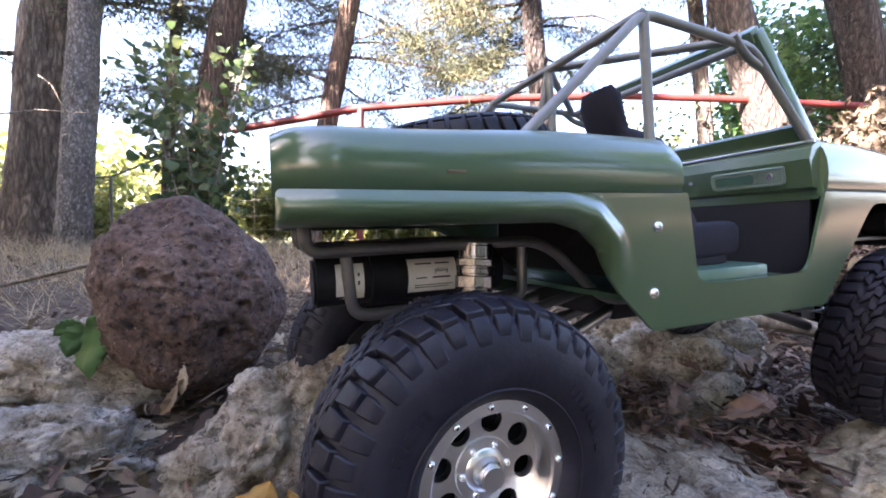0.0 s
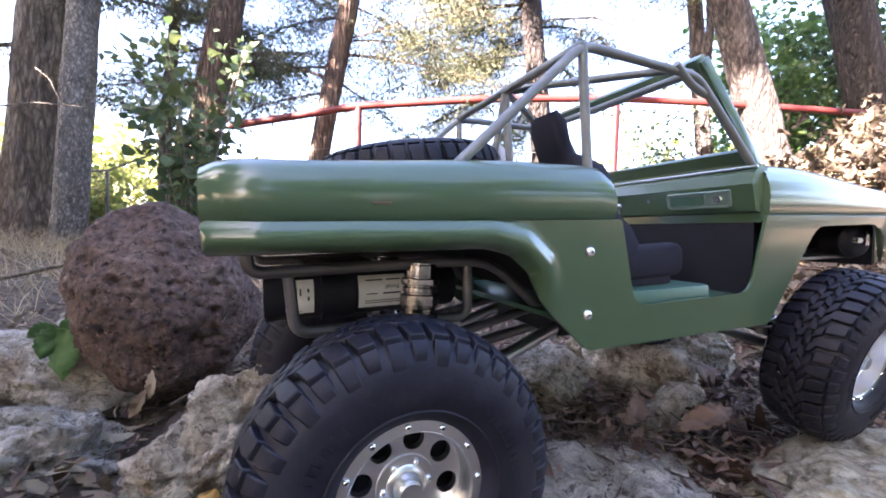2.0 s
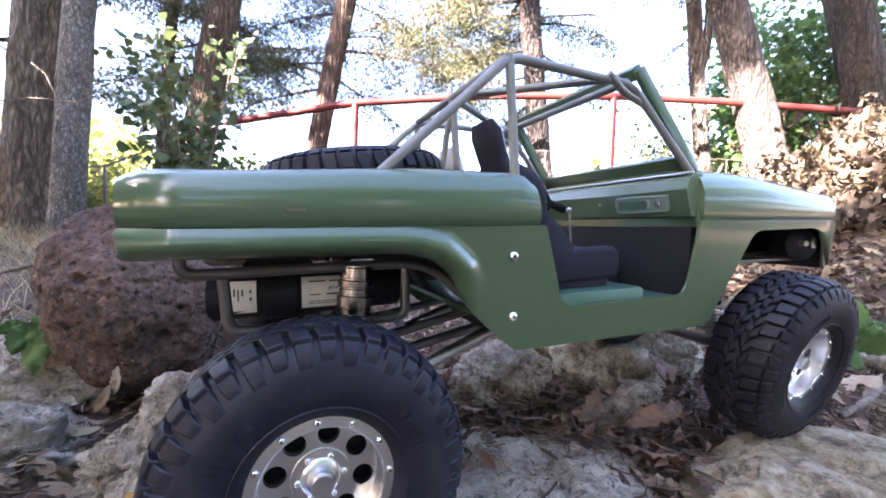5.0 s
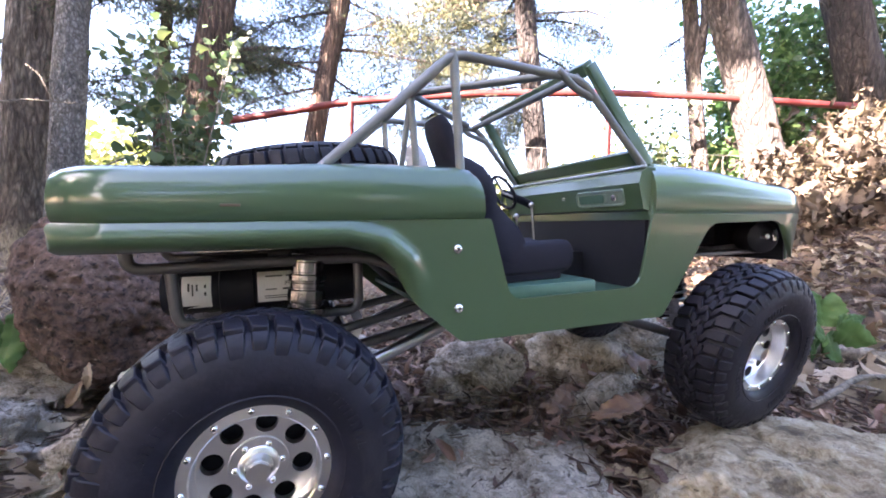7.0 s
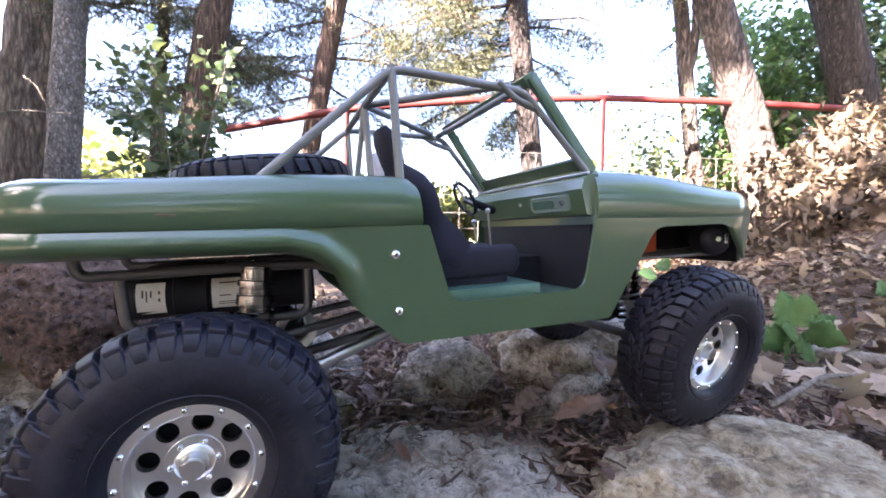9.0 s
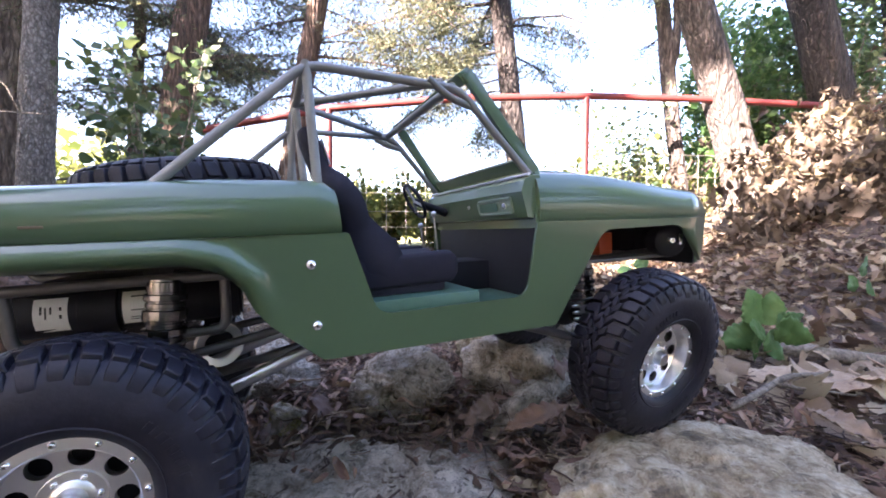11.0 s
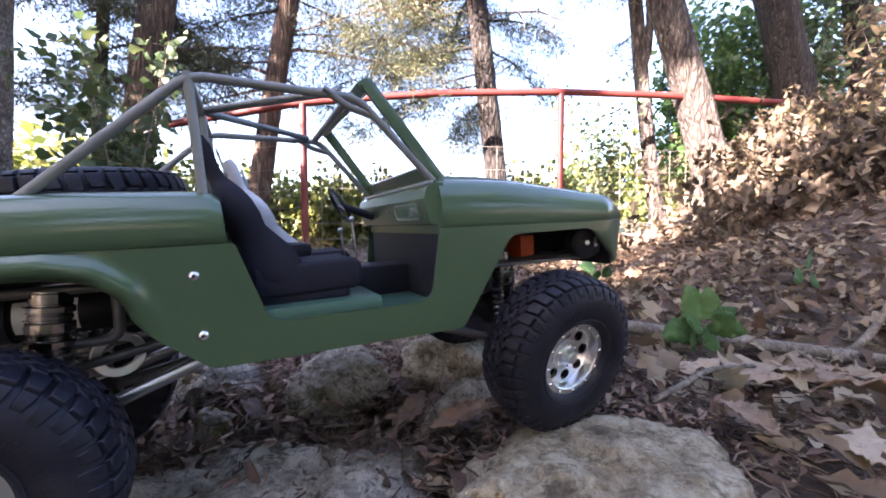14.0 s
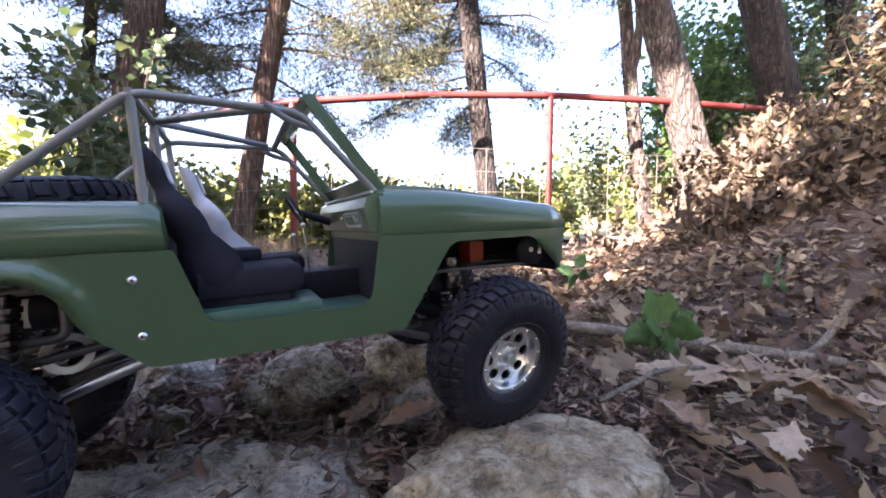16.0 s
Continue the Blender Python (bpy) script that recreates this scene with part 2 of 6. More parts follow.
LIMEWARM = stone("warm_limestone", [(0.36, (0.10, 0.076, 0.048)), (0.44, (0.225, 0.18, 0.115)), (0.52, (0.36, 0.305, 0.21)), (0.62, (0.52, 0.465, 0.355))],
                 [(30, 0.55, 0.62, (0.07, 0.058, 0.045), 0.7), (85, 0.56, 0.62, (0.09, 0.07, 0.045), 0.6), (13, 0.58, 0.70, (0.28, 0.17, 0.06), 0.45), (20, 0.60, 0.70, (0.40, 0.37, 0.31), 0.5), (150, 0.60, 0.65, (0.06, 0.052, 0.042), 0.75)], chip=30, relief=0.0055)
# black spots at scale 240 paint the shade inside small pits
LAVA = surface("reddish_lava_rock", [(0.34, (0.034, 0.021, 0.016)), (0.45, (0.088, 0.053, 0.039)), (0.56, (0.145, 0.090, 0.066)), (0.68, (0.25, 0.17, 0.13))], rough=0.95, big=16, fine=190, bump=1.0, bump_scale=300, blend=0.6, pits=0.35, pit_scale=210, depth=0.0026, stain_or_light=[(170, 0.63, 0.68, (0.42, 0.34, 0.27), 0.75), (240, 0.55, 0.60, (0.012, 0.008, 0.007), 0.85), (12, 0.60, 0.72, (0.30, 0.13, 0.06), 0.35), (10, 0.58, 0.70, (0.035, 0.025, 0.025), 0.6)])
SOIL = surface("leaf_mould_soil", [(0.25, (0.04, 0.028, 0.02)), (0.5, (0.10, 0.07, 0.047)), (0.75, (0.20, 0.145, 0.10))], rough=0.95, big=9, fine=110, bump=1.0, bump_scale=90, blend=0.55, depth=0.012)
BARK = surface("furrowed_bark", [(0.36, (0.070, 0.050, 0.034)), (0.46, (0.185, 0.138, 0.098)), (0.56, (0.295, 0.228, 0.166)), (0.68, (0.43, 0.345, 0.26))], rough=0.95, big=9, fine=42, bump=1.0, bump_scale=46, blend=0.75, stretch=(1, 1, 0.24), depth=0.03, stain_or_light=[(3, 0.55, 0.72, (0.16, 0.085, 0.052), 0.5)], plates=30)
BARKRED = surface("shredding_red_brown_bark", [(0.36, (0.036, 0.022, 0.015)), (0.46, (0.125, 0.076, 0.050)), (0.56, (0.235, 0.150, 0.100)), (0.68, (0.38, 0.26, 0.18))], rough=0.95, big=7, fine=60, bump=1.0, bump_scale=60, blend=0.75, stretch=(1, 1, 0.14), depth=0.03, stain_or_light=[(6, 0.55, 0.66, (0.30, 0.24, 0.19), 0.5)], plates=34)
# the furrowed bark again, its colour darkened for trunks standing in shade
BARKSHADED = surface("shaded_furrowed_bark", [(0.36, (0.007, 0.0055, 0.0045)), (0.46, (0.026, 0.020, 0.016)), (0.56, (0.055, 0.043, 0.035)), (0.68, (0.11, 0.09, 0.074))], rough=0.95, big=9, fine=42, bump=1.0, bump_scale=46, blend=0.75, stretch=(1, 1, 0.24), depth=0.03, stain_or_light=[(3, 0.55, 0.72, (0.09, 0.055, 0.036), 0.5)], plates=32)
# pale patches are bark plates, and sun dapples painted into the colour too
BARKPATCH = surface("dark_bark_plates_and_sun_patches", [(0.36, (0.020, 0.015, 0.011)), (0.46, (0.072, 0.055, 0.044)), (0.56, (0.145, 0.117, 0.095)), (0.68, (0.26, 0.218, 0.18))], rough=0.95, big=9, fine=42, bump=1.0, bump_scale=46, blend=0.7, stretch=(1, 1, 0.24), depth=0.03, stain_or_light=[(5, 0.60, 0.66, (0.36, 0.31, 0.25), 0.7), (14, 0.62, 0.69, (0.26, 0.21, 0.165), 0.5)], plates=30)
BARKGREY = surface("grey_lichen_bark", [(0.34, (0.10, 0.084, 0.068)), (0.44, (0.24, 0.208, 0.172)), (0.54, (0.375, 0.332, 0.28)), (0.66, (0.52, 0.465, 0.40))], rough=0.95, big=14, fine=55, bump=1.0, bump_scale=60, blend=0.7, stretch=(1, 1, 0.55), depth=0.02, stain_or_light=[(6, 0.55, 0.66, (0.34, 0.33, 0.30), 0.6), (9, 0.60, 0.70, (0.05, 0.04, 0.035), 0.6)], plates=48)
TWIG = surface("dry_twig_bark", [(0.36, (0.06, 0.048, 0.035)), (0.5, (0.17, 0.14, 0.105)), (0.66, (0.33, 0.285, 0.225))], rough=0.9, big=30, fine=190, bump=1.0, bump_scale=160, blend=0.55, depth=0.003, stain_or_light=[(45, 0.57, 0.64, (0.07, 0.05, 0.035), 0.7)])
DEADLEAF = surface("dead_brown_leaf", [(0.05, (0.045, 0.024, 0.017)), (0.35, (0.122, 0.074, 0.043)), (0.6, (0.208, 0.150, 0.091)), (0.85, (0.325, 0.258, 0.165)), (1.0, (0.44, 0.37, 0.25))], rough=0.7, big=30, fine=160, bump=0.7, bump_scale=260, island=0.85, blend=0.5, translucent=0.2, stain_or_light=[(90, 0.58, 0.68, (0.05, 0.03, 0.02), 0.6)])
DARKLITTER = surface("dark_leaf_litter", [(0.05, (0.046, 0.025, 0.018)), (0.4, (0.15, 0.083, 0.057)), (0.7, (0.27, 0.165, 0.115)), (1.0, (0.44, 0.32, 0.23))], rough=0.7, big=30, fine=160, bump=0.7, bump_scale=260, island=0.85, blend=0.5)
BIGLEAF = surface("dry_oak_leaf", [(0.3, (0.17, 0.108, 0.062)), (0.5, (0.31, 0.215, 0.135)), (0.7, (0.46, 0.355, 0.24))], rough=0.65, big=25, fine=140, bump=0.8, bump_scale=220, objrand=0.4, blend=0.5, translucent=0.15, stain_or_light=[(80, 0.57, 0.66, (0.06, 0.035, 0.022), 0.7)])
REDLEAF = surface("red_brown_leaf", [(0.3, (0.090, 0.048, 0.033)), (0.5, (0.160, 0.092, 0.063)), (0.7, (0.25, 0.158, 0.108))], rough=0.6, big=25, fine=140, bump=0.8, bump_scale=220, objrand=0.4, blend=0.5, translucent=0.1)
BRUSHLEAF = surface("withered_brush_leaf", [(0.05, (0.028, 0.019, 0.012)), (0.4, (0.070, 0.050, 0.031)), (0.7, (0.150, 0.112, 0.064)), (1.0, (0.36, 0.29, 0.155))], rough=0.75, bump=0.3, bump_scale=160, island=0.8, translucent=0.25)
HANGLEAF = surface("dull_withered_leaf", [(0.05, (0.040, 0.028, 0.018)), (0.4, (0.088, 0.063, 0.040)), (0.7, (0.14, 0.104, 0.068)), (1.0, (0.225, 0.175, 0.115))], rough=0.75, big=20, fine=120, bump=0.4, bump_scale=160, island=0.7, translucent=0.2)
FRESHLEAF = surface("fresh_green_leaf", [(0.3, (0.060, 0.150, 0.050)), (0.7, (0.125, 0.240, 0.080))], rough=0.45, big=20, fine=120, bump=0.5, bump_scale=120, objrand=0.3, translucent=0.35, stain_or_light=[(60, 0.62, 0.70, (0.20, 0.20, 0.06), 0.4)])
DULLLEAF = surface("dull_green_leaf", [(0.05, (0.032, 0.060, 0.023)), (0.5, (0.062, 0.102, 0.039)), (0.95, (0.125, 0.150, 0.053))], rough=0.55, bump=0.1, bump_scale=90, island=0.8, translucent=0.3)
TWIGBITS = surface("dry_stalk", [(0.05, (0.04, 0.024, 0.017)), (0.5, (0.10, 0.062, 0.042)), (0.95, (0.26, 0.19, 0.13))], rough=0.85, bump=0.0, island=0.85)
DRYGRASS = surface("dry_grass", [(0.1, (0.28, 0.205, 0.115)), (0.9, (0.54, 0.42, 0.255))], rough=0.8, bump=0.0, island=0.8, translucent=0.3)
CEDAR = surface("cedar_foliage", [(0.05, (0.046, 0.062, 0.036)), (0.5, (0.100, 0.112, 0.060)), (0.95, (0.23, 0.215, 0.10))], rough=0.7, bump=0.0, island=0.8, translucent=0.45)
SAPLEAF = surface("sunny_green_leaf", [(0.05, (0.038, 0.090, 0.026)), (0.5, (0.075, 0.16, 0.042)), (0.95, (0.17, 0.25, 0.07))], rough=0.5, bump=0.0, island=0.8, translucent=0.55)
BROADLEAF = surface("broad_green_leaf", [(0.05, (0.035, 0.085, 0.025)), (0.5, (0.06, 0.14, 0.035)), (0.95, (0.14, 0.21, 0.05))], rough=0.55, bump=0.1, bump_scale=90, island=0.8, translucent=0.45)
SUNLEAF = surface("yellow_green_leaf", [(0.05, (0.062, 0.088, 0.022)), (0.5, (0.135, 0.158, 0.037)), (0.95, (0.245, 0.225, 0.062))], rough=0.6, bump=0.0, island=0.8, translucent=0.5)
YELLOWLEAF = surface("yellow_brown_leaf", [(0.2, (0.30, 0.17, 0.05)), (0.8, (0.46, 0.29, 0.09))], rough=0.6, big=30, fine=120, bump=0.3, translucent=0.2)
REDPIPE = surface("red_oxide_pipe", [(0.3, (0.11, 0.016, 0.013)), (0.7, (0.19, 0.032, 0.024))], rough=0.55, big=6, fine=50, bump=0.15, bump_scale=80)
WIRE = surface("galvanised_wire", [(0.3, (0.17, 0.16, 0.13)), (0.7, (0.29, 0.27, 0.22))], rough=0.5, metal=0.5, bump=0.0)
FIELD = surface("sunlit_meadow_grass", [(0.3, (0.09, 0.11, 0.035)), (0.7, (0.20, 0.19, 0.075))], rough=0.9, big=0.8, fine=8, bump=0.4, bump_scale=8)

# ---- mesh helpers ----


def link(name, bm, material, parent=None, smooth=True, angle=40):
    me = bpy.data.meshes.new(name)
    bm.to_mesh(me)
    bm.free()
    me.materials.append(material)
    if smooth:
        me.polygons.foreach_set("use_smooth", [True] * len(me.polygons))
        me.set_sharp_from_angle(angle=radians(angle))
    ob = new(name, me)
    ob.parent = parent
    return ob


def part(name, bm, material, parent, label="", smooth=True, angle=40):
    ob = link(name, bm, material, parent, smooth, angle)
    return tagged(ob, label) if label else ob


def raw(name, verts, faces, material, parent=None, smooth=True):
    me = bpy.data.meshes.new(name)
    me.from_pydata([tuple(v) for v in verts], [], [tuple(f) for f in faces])
    me.materials.append(material)
    if smooth:
        me.polygons.foreach_set("use_smooth", [True] * len(me.polygons))
    ob = new(name, me)
    ob.parent = parent
    return ob


def mass(name, v, f, material, parent=None, smooth=False):
    """A large mesh from numpy arrays: v (n, 3), f (m, k)."""
    me = bpy.data.meshes.new(name)
    k = f.shape[1]
    me.vertices.add(len(v))
    me.vertices.foreach_set("co", v.astype(np.float32).ravel())
    me.loops.add(f.size)
    me.loops.foreach_set("vertex_index", f.astype(np.int32).ravel())
    me.polygons.add(len(f))
    me.polygons.foreach_set("loop_start", np.arange(0, f.size, k, dtype=np.int32))
    me.update(calc_edges=True)
    me.validate()
    me.materials.append(material)
    if smooth:
        me.polygons.foreach_set("use_smooth", [True] * len(me.polygons))
    ob = new(name, me)
    ob.parent = parent
    return ob


def box(bm, c, s, bev=0.0, m=None):
    r = bmesh.ops.create_cube(bm, size=1.0)
    vs = r["verts"]
    t = Matrix.Translation(c) @ (m or Matrix()) @ Matrix.Diagonal((*s, 1))
    bmesh.ops.transform(bm, matrix=t, verts=vs)
    if bev:
        es = list({e for v in vs for e in v.link_edges})
        bmesh.ops.bevel(bm, geom=es, offset=bev, segments=2, profile=0.6, affect="EDGES")
    return bm


def cyl(bm, a, b, r, r2=None, n=16, cap=True):
    a, b = Vector(a), Vector(b)
    d = b - a
    m = Matrix.Translation((a + b) / 2) @ d.to_track_quat("Z", "Y").to_matrix().to_4x4()
    bmesh.ops.create_cone(bm, cap_ends=cap, segments=n, radius1=r, radius2=r if r2 is None else r2, depth=d.length, matrix=m)
    return bm


def bent(pts, rad=0.012, n=5):
    """A polyline with its corners rounded."""
    pts = [Vector(p) for p in pts]
    out = [pts[0]]
    for p, c, q in zip(pts, pts[1:], pts[2:]):
        u, w = (p - c), (q - c)
        k = min(rad, u.length * 0.45, w.length * 0.45)
        a, b = c + u.normalized() * k, c + w.normalized() * k
        out += [a.lerp(c, t).lerp(c.lerp(b, t), t) for t in [i / n for i in range(n + 1)]]
    return out + [pts[-1]]


def tube(bm, pts, r, n=10, r2=None, wob=0.0, seed=0):
    """A round tube along points, tapering from r to r2."""
    pts = [Vector(p) for p in pts]
    r2 = r if r2 is None else r2
    side = None
    rings = []
    for i, p in enumerate(pts):
        d = (pts[min(i + 1, len(pts) - 1)] - pts[max(i - 1, 0)]).normalized()
        if side is None:
            side = d.orthogonal().normalized()
        side = (side - d * side.dot(d)).normalized()
        up = d.cross(side)
        rr = r + (r2 - r) * i / (len(pts) - 1)
        ring = []
        for k in range(n):
            a = 2 * math.pi * k / n
            q = rr
            if wob:
                q *= 1 + wob * noise.noise(Vector((math.cos(a) * 1.7 + seed, math.sin(a) * 1.7, p.length * 3.0 / max(r, 0.01) * 0.05)))
            ring.append(bm.verts.new(p + side * math.cos(a) * q + up * math.sin(a) * q))
        rings.append(ring)
    for a, b in zip(rings, rings[1:]):
        for k in range(n):
            bm.faces.new((a[k], a[(k + 1) % n], b[(k + 1) % n], b[k]))
    bm.faces.new(rings[0][::-1])
    bm.faces.new(rings[-1])
    return bm


def revolve(bm, prof, n=48, axis="Y"):
    """Turns a profile of (radius, height) round the Y axis; closed if first and last meet."""
    rings = []
    for rr, h in prof:
        rings.append([bm.verts.new((rr * math.cos(2 * math.pi * k / n), h, rr * math.sin(2 * math.pi * k / n))) for k in range(n)])
    for a, b in zip(rings, rings[1:]):
        for k in range(n):
            bm.faces.new((a[k], b[k], b[(k + 1) % n], a[(k + 1) % n]))
    return rings


def plate(bm, outline, lat_of, thick):
    """A panel cut to an outline in (x, z), standing at y = lat_of(x, z), with thickness inwards."""
    front = [bm.verts.new((x, lat_of(x, z), z)) for x, z in outline]
    back = [bm.verts.new((x, lat_of(x, z) + thick, z)) for x, z in outline]
    n = len(outline)
    fs = [bm.faces.new(front), bm.faces.new(back[::-1])]
    for i in range(n):
        bm.faces.new((front[i], back[i], back[(i + 1) % n], front[(i + 1) % n]))
    bmesh.ops.recalc_face_normals(bm, faces=bm.faces)
    bmesh.ops.triangulate(bm, faces=fs)


def round_poly(pts, rads, n=5):
    """Closed outline with corners rounded by the given radii."""
    out = []
    m = len(pts)
    for i in range(m):
        p, c, q = Vector(pts[i - 1]), Vector(pts[i]), Vector(pts[(i + 1) % m])
        r = rads[i]
        if r <= 0:
            out.append(tuple(c))
            continue
        u, w = p - c, q - c
        k = min(r, u.length * 0.48, w.length * 0.48)
        a, b = c + u.normalized() * k, c + w.normalized() * k
        for j in range(n + 1):
            t = j / n
            out.append(tuple(a.lerp(c, t).lerp(c.lerp(b, t), t)))
    return out


def grid_faces(bm, rows):
    for a, b in zip(rows, rows[1:]):
        for i in range(len(a) - 1):
            bm.faces.new((a[i], a[i + 1], b[i + 1], b[i]))


def fbm(p, s, octv=4):
    return noise.fractal(p * s, 0.9, 2.1, octv)

# ---- ground ----


def smooth(a, b, x):
    t = min(max((x - a) / (b - a), 0.0), 1.0)
    return t * t * (3 - 2 * t)


def gz(x, y):
    """Height of the ground."""
    far = smooth(1.2, 3.2, y)
    h = 0.045 + 0.02 * far + 0.012 * noise.noise(Vector((x * 4, y * 4, 0))) + 0.03 * noise.noise(Vector((x * 0.9, y * 0.9, 3))) * smooth(0.5, 2, math.hypot(x, y))
    bank = smooth(1.2, 3.4, x - 0.45 * (y - 2)) * smooth(0.5, 1.9, y + 0.25 * x) * (1 - 0.6 * smooth(3.0, 6.0, y))
    h += 0.50 * bank * (1 + 0.25 * noise.noise(Vector((x * 2, y * 2, 7))))
    return h - 0.02 * smooth(0.5, -1.5, y) - 0.10 * smooth(0.45, 1.25, x) * smooth(0.95, 0.35, y)


def ground_sheet():
    n = 190
    s = np.sinh(np.linspace(-5.2, 5.2, n)) / np.sinh(5.2) * 90
    xs, ys = s + 0.4, s + 0.6
    v = np.array([(x, y, gz(x, y)) for y in ys for x in xs])
    i = np.arange(n * n).reshape(n, n)
    f = np.stack([i[:-1, :-1], i[:-1, 1:], i[1:, 1:], i[1:, :-1]], -1).reshape(-1, 4)
    ob = mass("ground", v, f, SOIL, smooth=True)
    return tagged(ob, "dark leaf mould soil of a shaded wood", "ground", kind="structure")


ground_sheet()


def lattice(ix, iy, iz, seed):
    """A random number in 0..1 for each lattice point."""
    h = (ix * 374761393 + iy * 668265263 + iz * 2147483647 + seed * 1274126177) & 0xFFFFFFFF
    h = ((h ^ (h >> 13)) * 1274126177) & 0xFFFFFFFF
    h = ((h ^ (h >> 16)) * 2246822519) & 0xFFFFFFFF
    return ((h ^ (h >> 15)) & 0xFFFF) / 65535.0


def wave(p, seed=0):
    """Smooth random field in -1..1 over an array of points."""
    b = np.floor(p).astype(np.int64)
    f = p - b
    f = f * f * f * (f * (f * 6 - 15) + 10)
    out = 0
    for dx in (0, 1):
        for dy in (0, 1):
            for dz in (0, 1):
                w = (f[:, 0] if dx else 1 - f[:, 0]) * (f[:, 1] if dy else 1 - f[:, 1]) * (f[:, 2] if dz else 1 - f[:, 2])
                out = out + w * lattice(b[:, 0] + dx, b[:, 1] + dy, b[:, 2] + dz, seed)
    return out * 2 - 1


def waves(p, octaves, seed=0, gain=0.5):
    return sum(gain ** k * wave(p * 2.03 ** k + 17.3 * k, seed + k) for k in range(octaves))


def cells(p, seed=0):
    """Distances to the nearest and second nearest scattered point, and a random number of the nearest."""
    b = np.floor(p).astype(np.int64)
    f1 = np.full(len(p), 9.0)
    f2, ident = f1.copy(), np.zeros(len(p))
    for dx in (-1, 0, 1):
        for dy in (-1, 0, 1):
            for dz in (-1, 0, 1):
                q = b + (dx, dy, dz)
                o = np.stack([lattice(q[:, 0], q[:, 1], q[:, 2], seed + k) for k in (1, 2, 3)], 1)
                d = np.linalg.norm(q + o - p, axis=1)
                near = d < f1
                f2 = np.where(near, f1, np.minimum(f2, d))
                ident = np.where(near, lattice(q[:, 0], q[:, 1], q[:, 2], seed + 7), ident)
                f1 = np.where(near, d, f1)
    return f1, f2, ident


BALLS = {}


def ball(sub):
    if sub not in BALLS:
        bm = bmesh.new()
        bmesh.ops.create_icosphere(bm, subdivisions=sub, radius=1.0)
        BALLS[sub] = (np.array([v.co[:] for v in bm.verts]), np.array([[v.index for v in f.verts] for f in bm.faces]))
        bm.free()
    return BALLS[sub]


def rock(name, c, r, rot, seed, material, label, rough=0.22, sub=5, flat=None, pit=0.0, facets=11, crag=1.0):
    """A weathered stone: broad faces, flakes standing at different heights, cracks and crumbly relief."""
    d, faces = ball(sub)
    off = np.array((seed * 7.3, seed * 3.1, seed * 1.7))
    rr = random.Random(seed)
    k = 1 + rough * waves(d * 1.3 + off, 3, seed) + rough * 0.4 * waves(d * 3.3 + off, 3, seed + 5)
    u = d * k[:, None]
    if not pit:
        for _ in range(facets):
            nn = np.array((rr.gauss(0, 1), rr.gauss(0, 1), rr.gauss(0, 1)))
            nn /= np.linalg.norm(nn)
            over = np.maximum(u @ nn - rr.uniform(0.72, 0.95) - 0.05 * waves(d * 5 + off, 3, seed + 9), 0)
            u = u - nn * (over * 0.85)[:, None]
    p = u * np.array(r)
    if flat is not None:
        top = flat * r[2]
        p[:, 2] = np.where(p[:, 2] > top, top + (p[:, 2] - top) * 0.25, p[:, 2])
    if pit:
        a1, _, ai = cells(p * 60 + off, seed)
        b1, _, bi = cells(p * 165 + off, seed + 3)
        dent = 0.0105 * np.maximum(0, 0.36 - a1) * np.clip((ai - 0.5) * 4, 0, 1) / 0.36 + 0.0060 * np.maximum(0, 0.38 - b1) * np.clip((bi - 0.5) * 3, 0, 1) / 0.38
        lift = 0.0016 * waves(p * 45 + off, 5, seed) + 0.0008 * waves(p * 230 + off, 2, seed + 8) - 0.0015 * np.abs(waves(p * 25 + off, 3, seed + 4)) - dent
    else:
        q = p + 0.012 * np.stack([waves(p * 34 + off + 31 * i, 3, seed + i) for i in range(3)], 1) * 0.6
        a1, a2, ai = cells(q * (26, 26, 40) + off, seed)
        b1, b2, bi = cells(q * (75, 75, 105) + off, seed + 11)
        lift = 0.0052 * (ai - 0.5) - 0.0030 * np.clip(1 - (a2 - a1) / 0.16, 0, 1) + 0.0020 * (bi - 0.5) - 0.0012 * np.clip(1 - (b2 - b1) / 0.2, 0, 1)
        lift += 0.0028 * waves(p * 48 + off, 4, seed + 20) - 0.0034 * np.abs(waves(p * 30 + off, 4, seed + 25)) + 0.0007 * waves(p * 260 + off, 2, seed + 30)
        lift *= crag * min(1.0, min(r) / 0.035)
    p = p + d * lift[:, None]
    m = np.array(Euler([radians(a) for a in rot]).to_matrix())
    ob = mass(name, p @ m.T, faces, material, smooth=True)
    ob.matrix_world = Matrix.Translation(c)
    return tagged(ob, label, "rock", group="rocks under and round the truck")


rock("lava_rock", (-0.208, 0.375, 0.148), (0.074, 0.075, 0.090), (10, -14, 20), 1, LAVA, "reddish-brown porous lava rock standing on limestone", rough=0.10, sub=7, pit=0.22)
rock("rock", (-0.088, 0.245, 0.078), (0.088, 0.04, 0.045), (0, -38, 12), 2, LIME, "long grey-brown weathered limestone leaning against the others", sub=7, crag=1.3)
rock("rock", (-0.24, 0.275, 0.042), (0.062, 0.05, 0.05), (0, 10, 30), 3, LIME, "rough grey-white limestone block with dark cracks", sub=7)
rock("rock", (-0.315, 0.40, 0.075), (0.11, 0.07, 0.05), (0, 8, -10), 4, LIME, "pale limestone slab under the lava rock", sub=6)
rock("rock", (0.100, 0.190, 0.040), (0.14, 0.095, 0.050), (0, 2, 18), 5, LIME, "flat pale grey limestone slab with a crumbled top", flat=0.72, sub=7, facets=3)
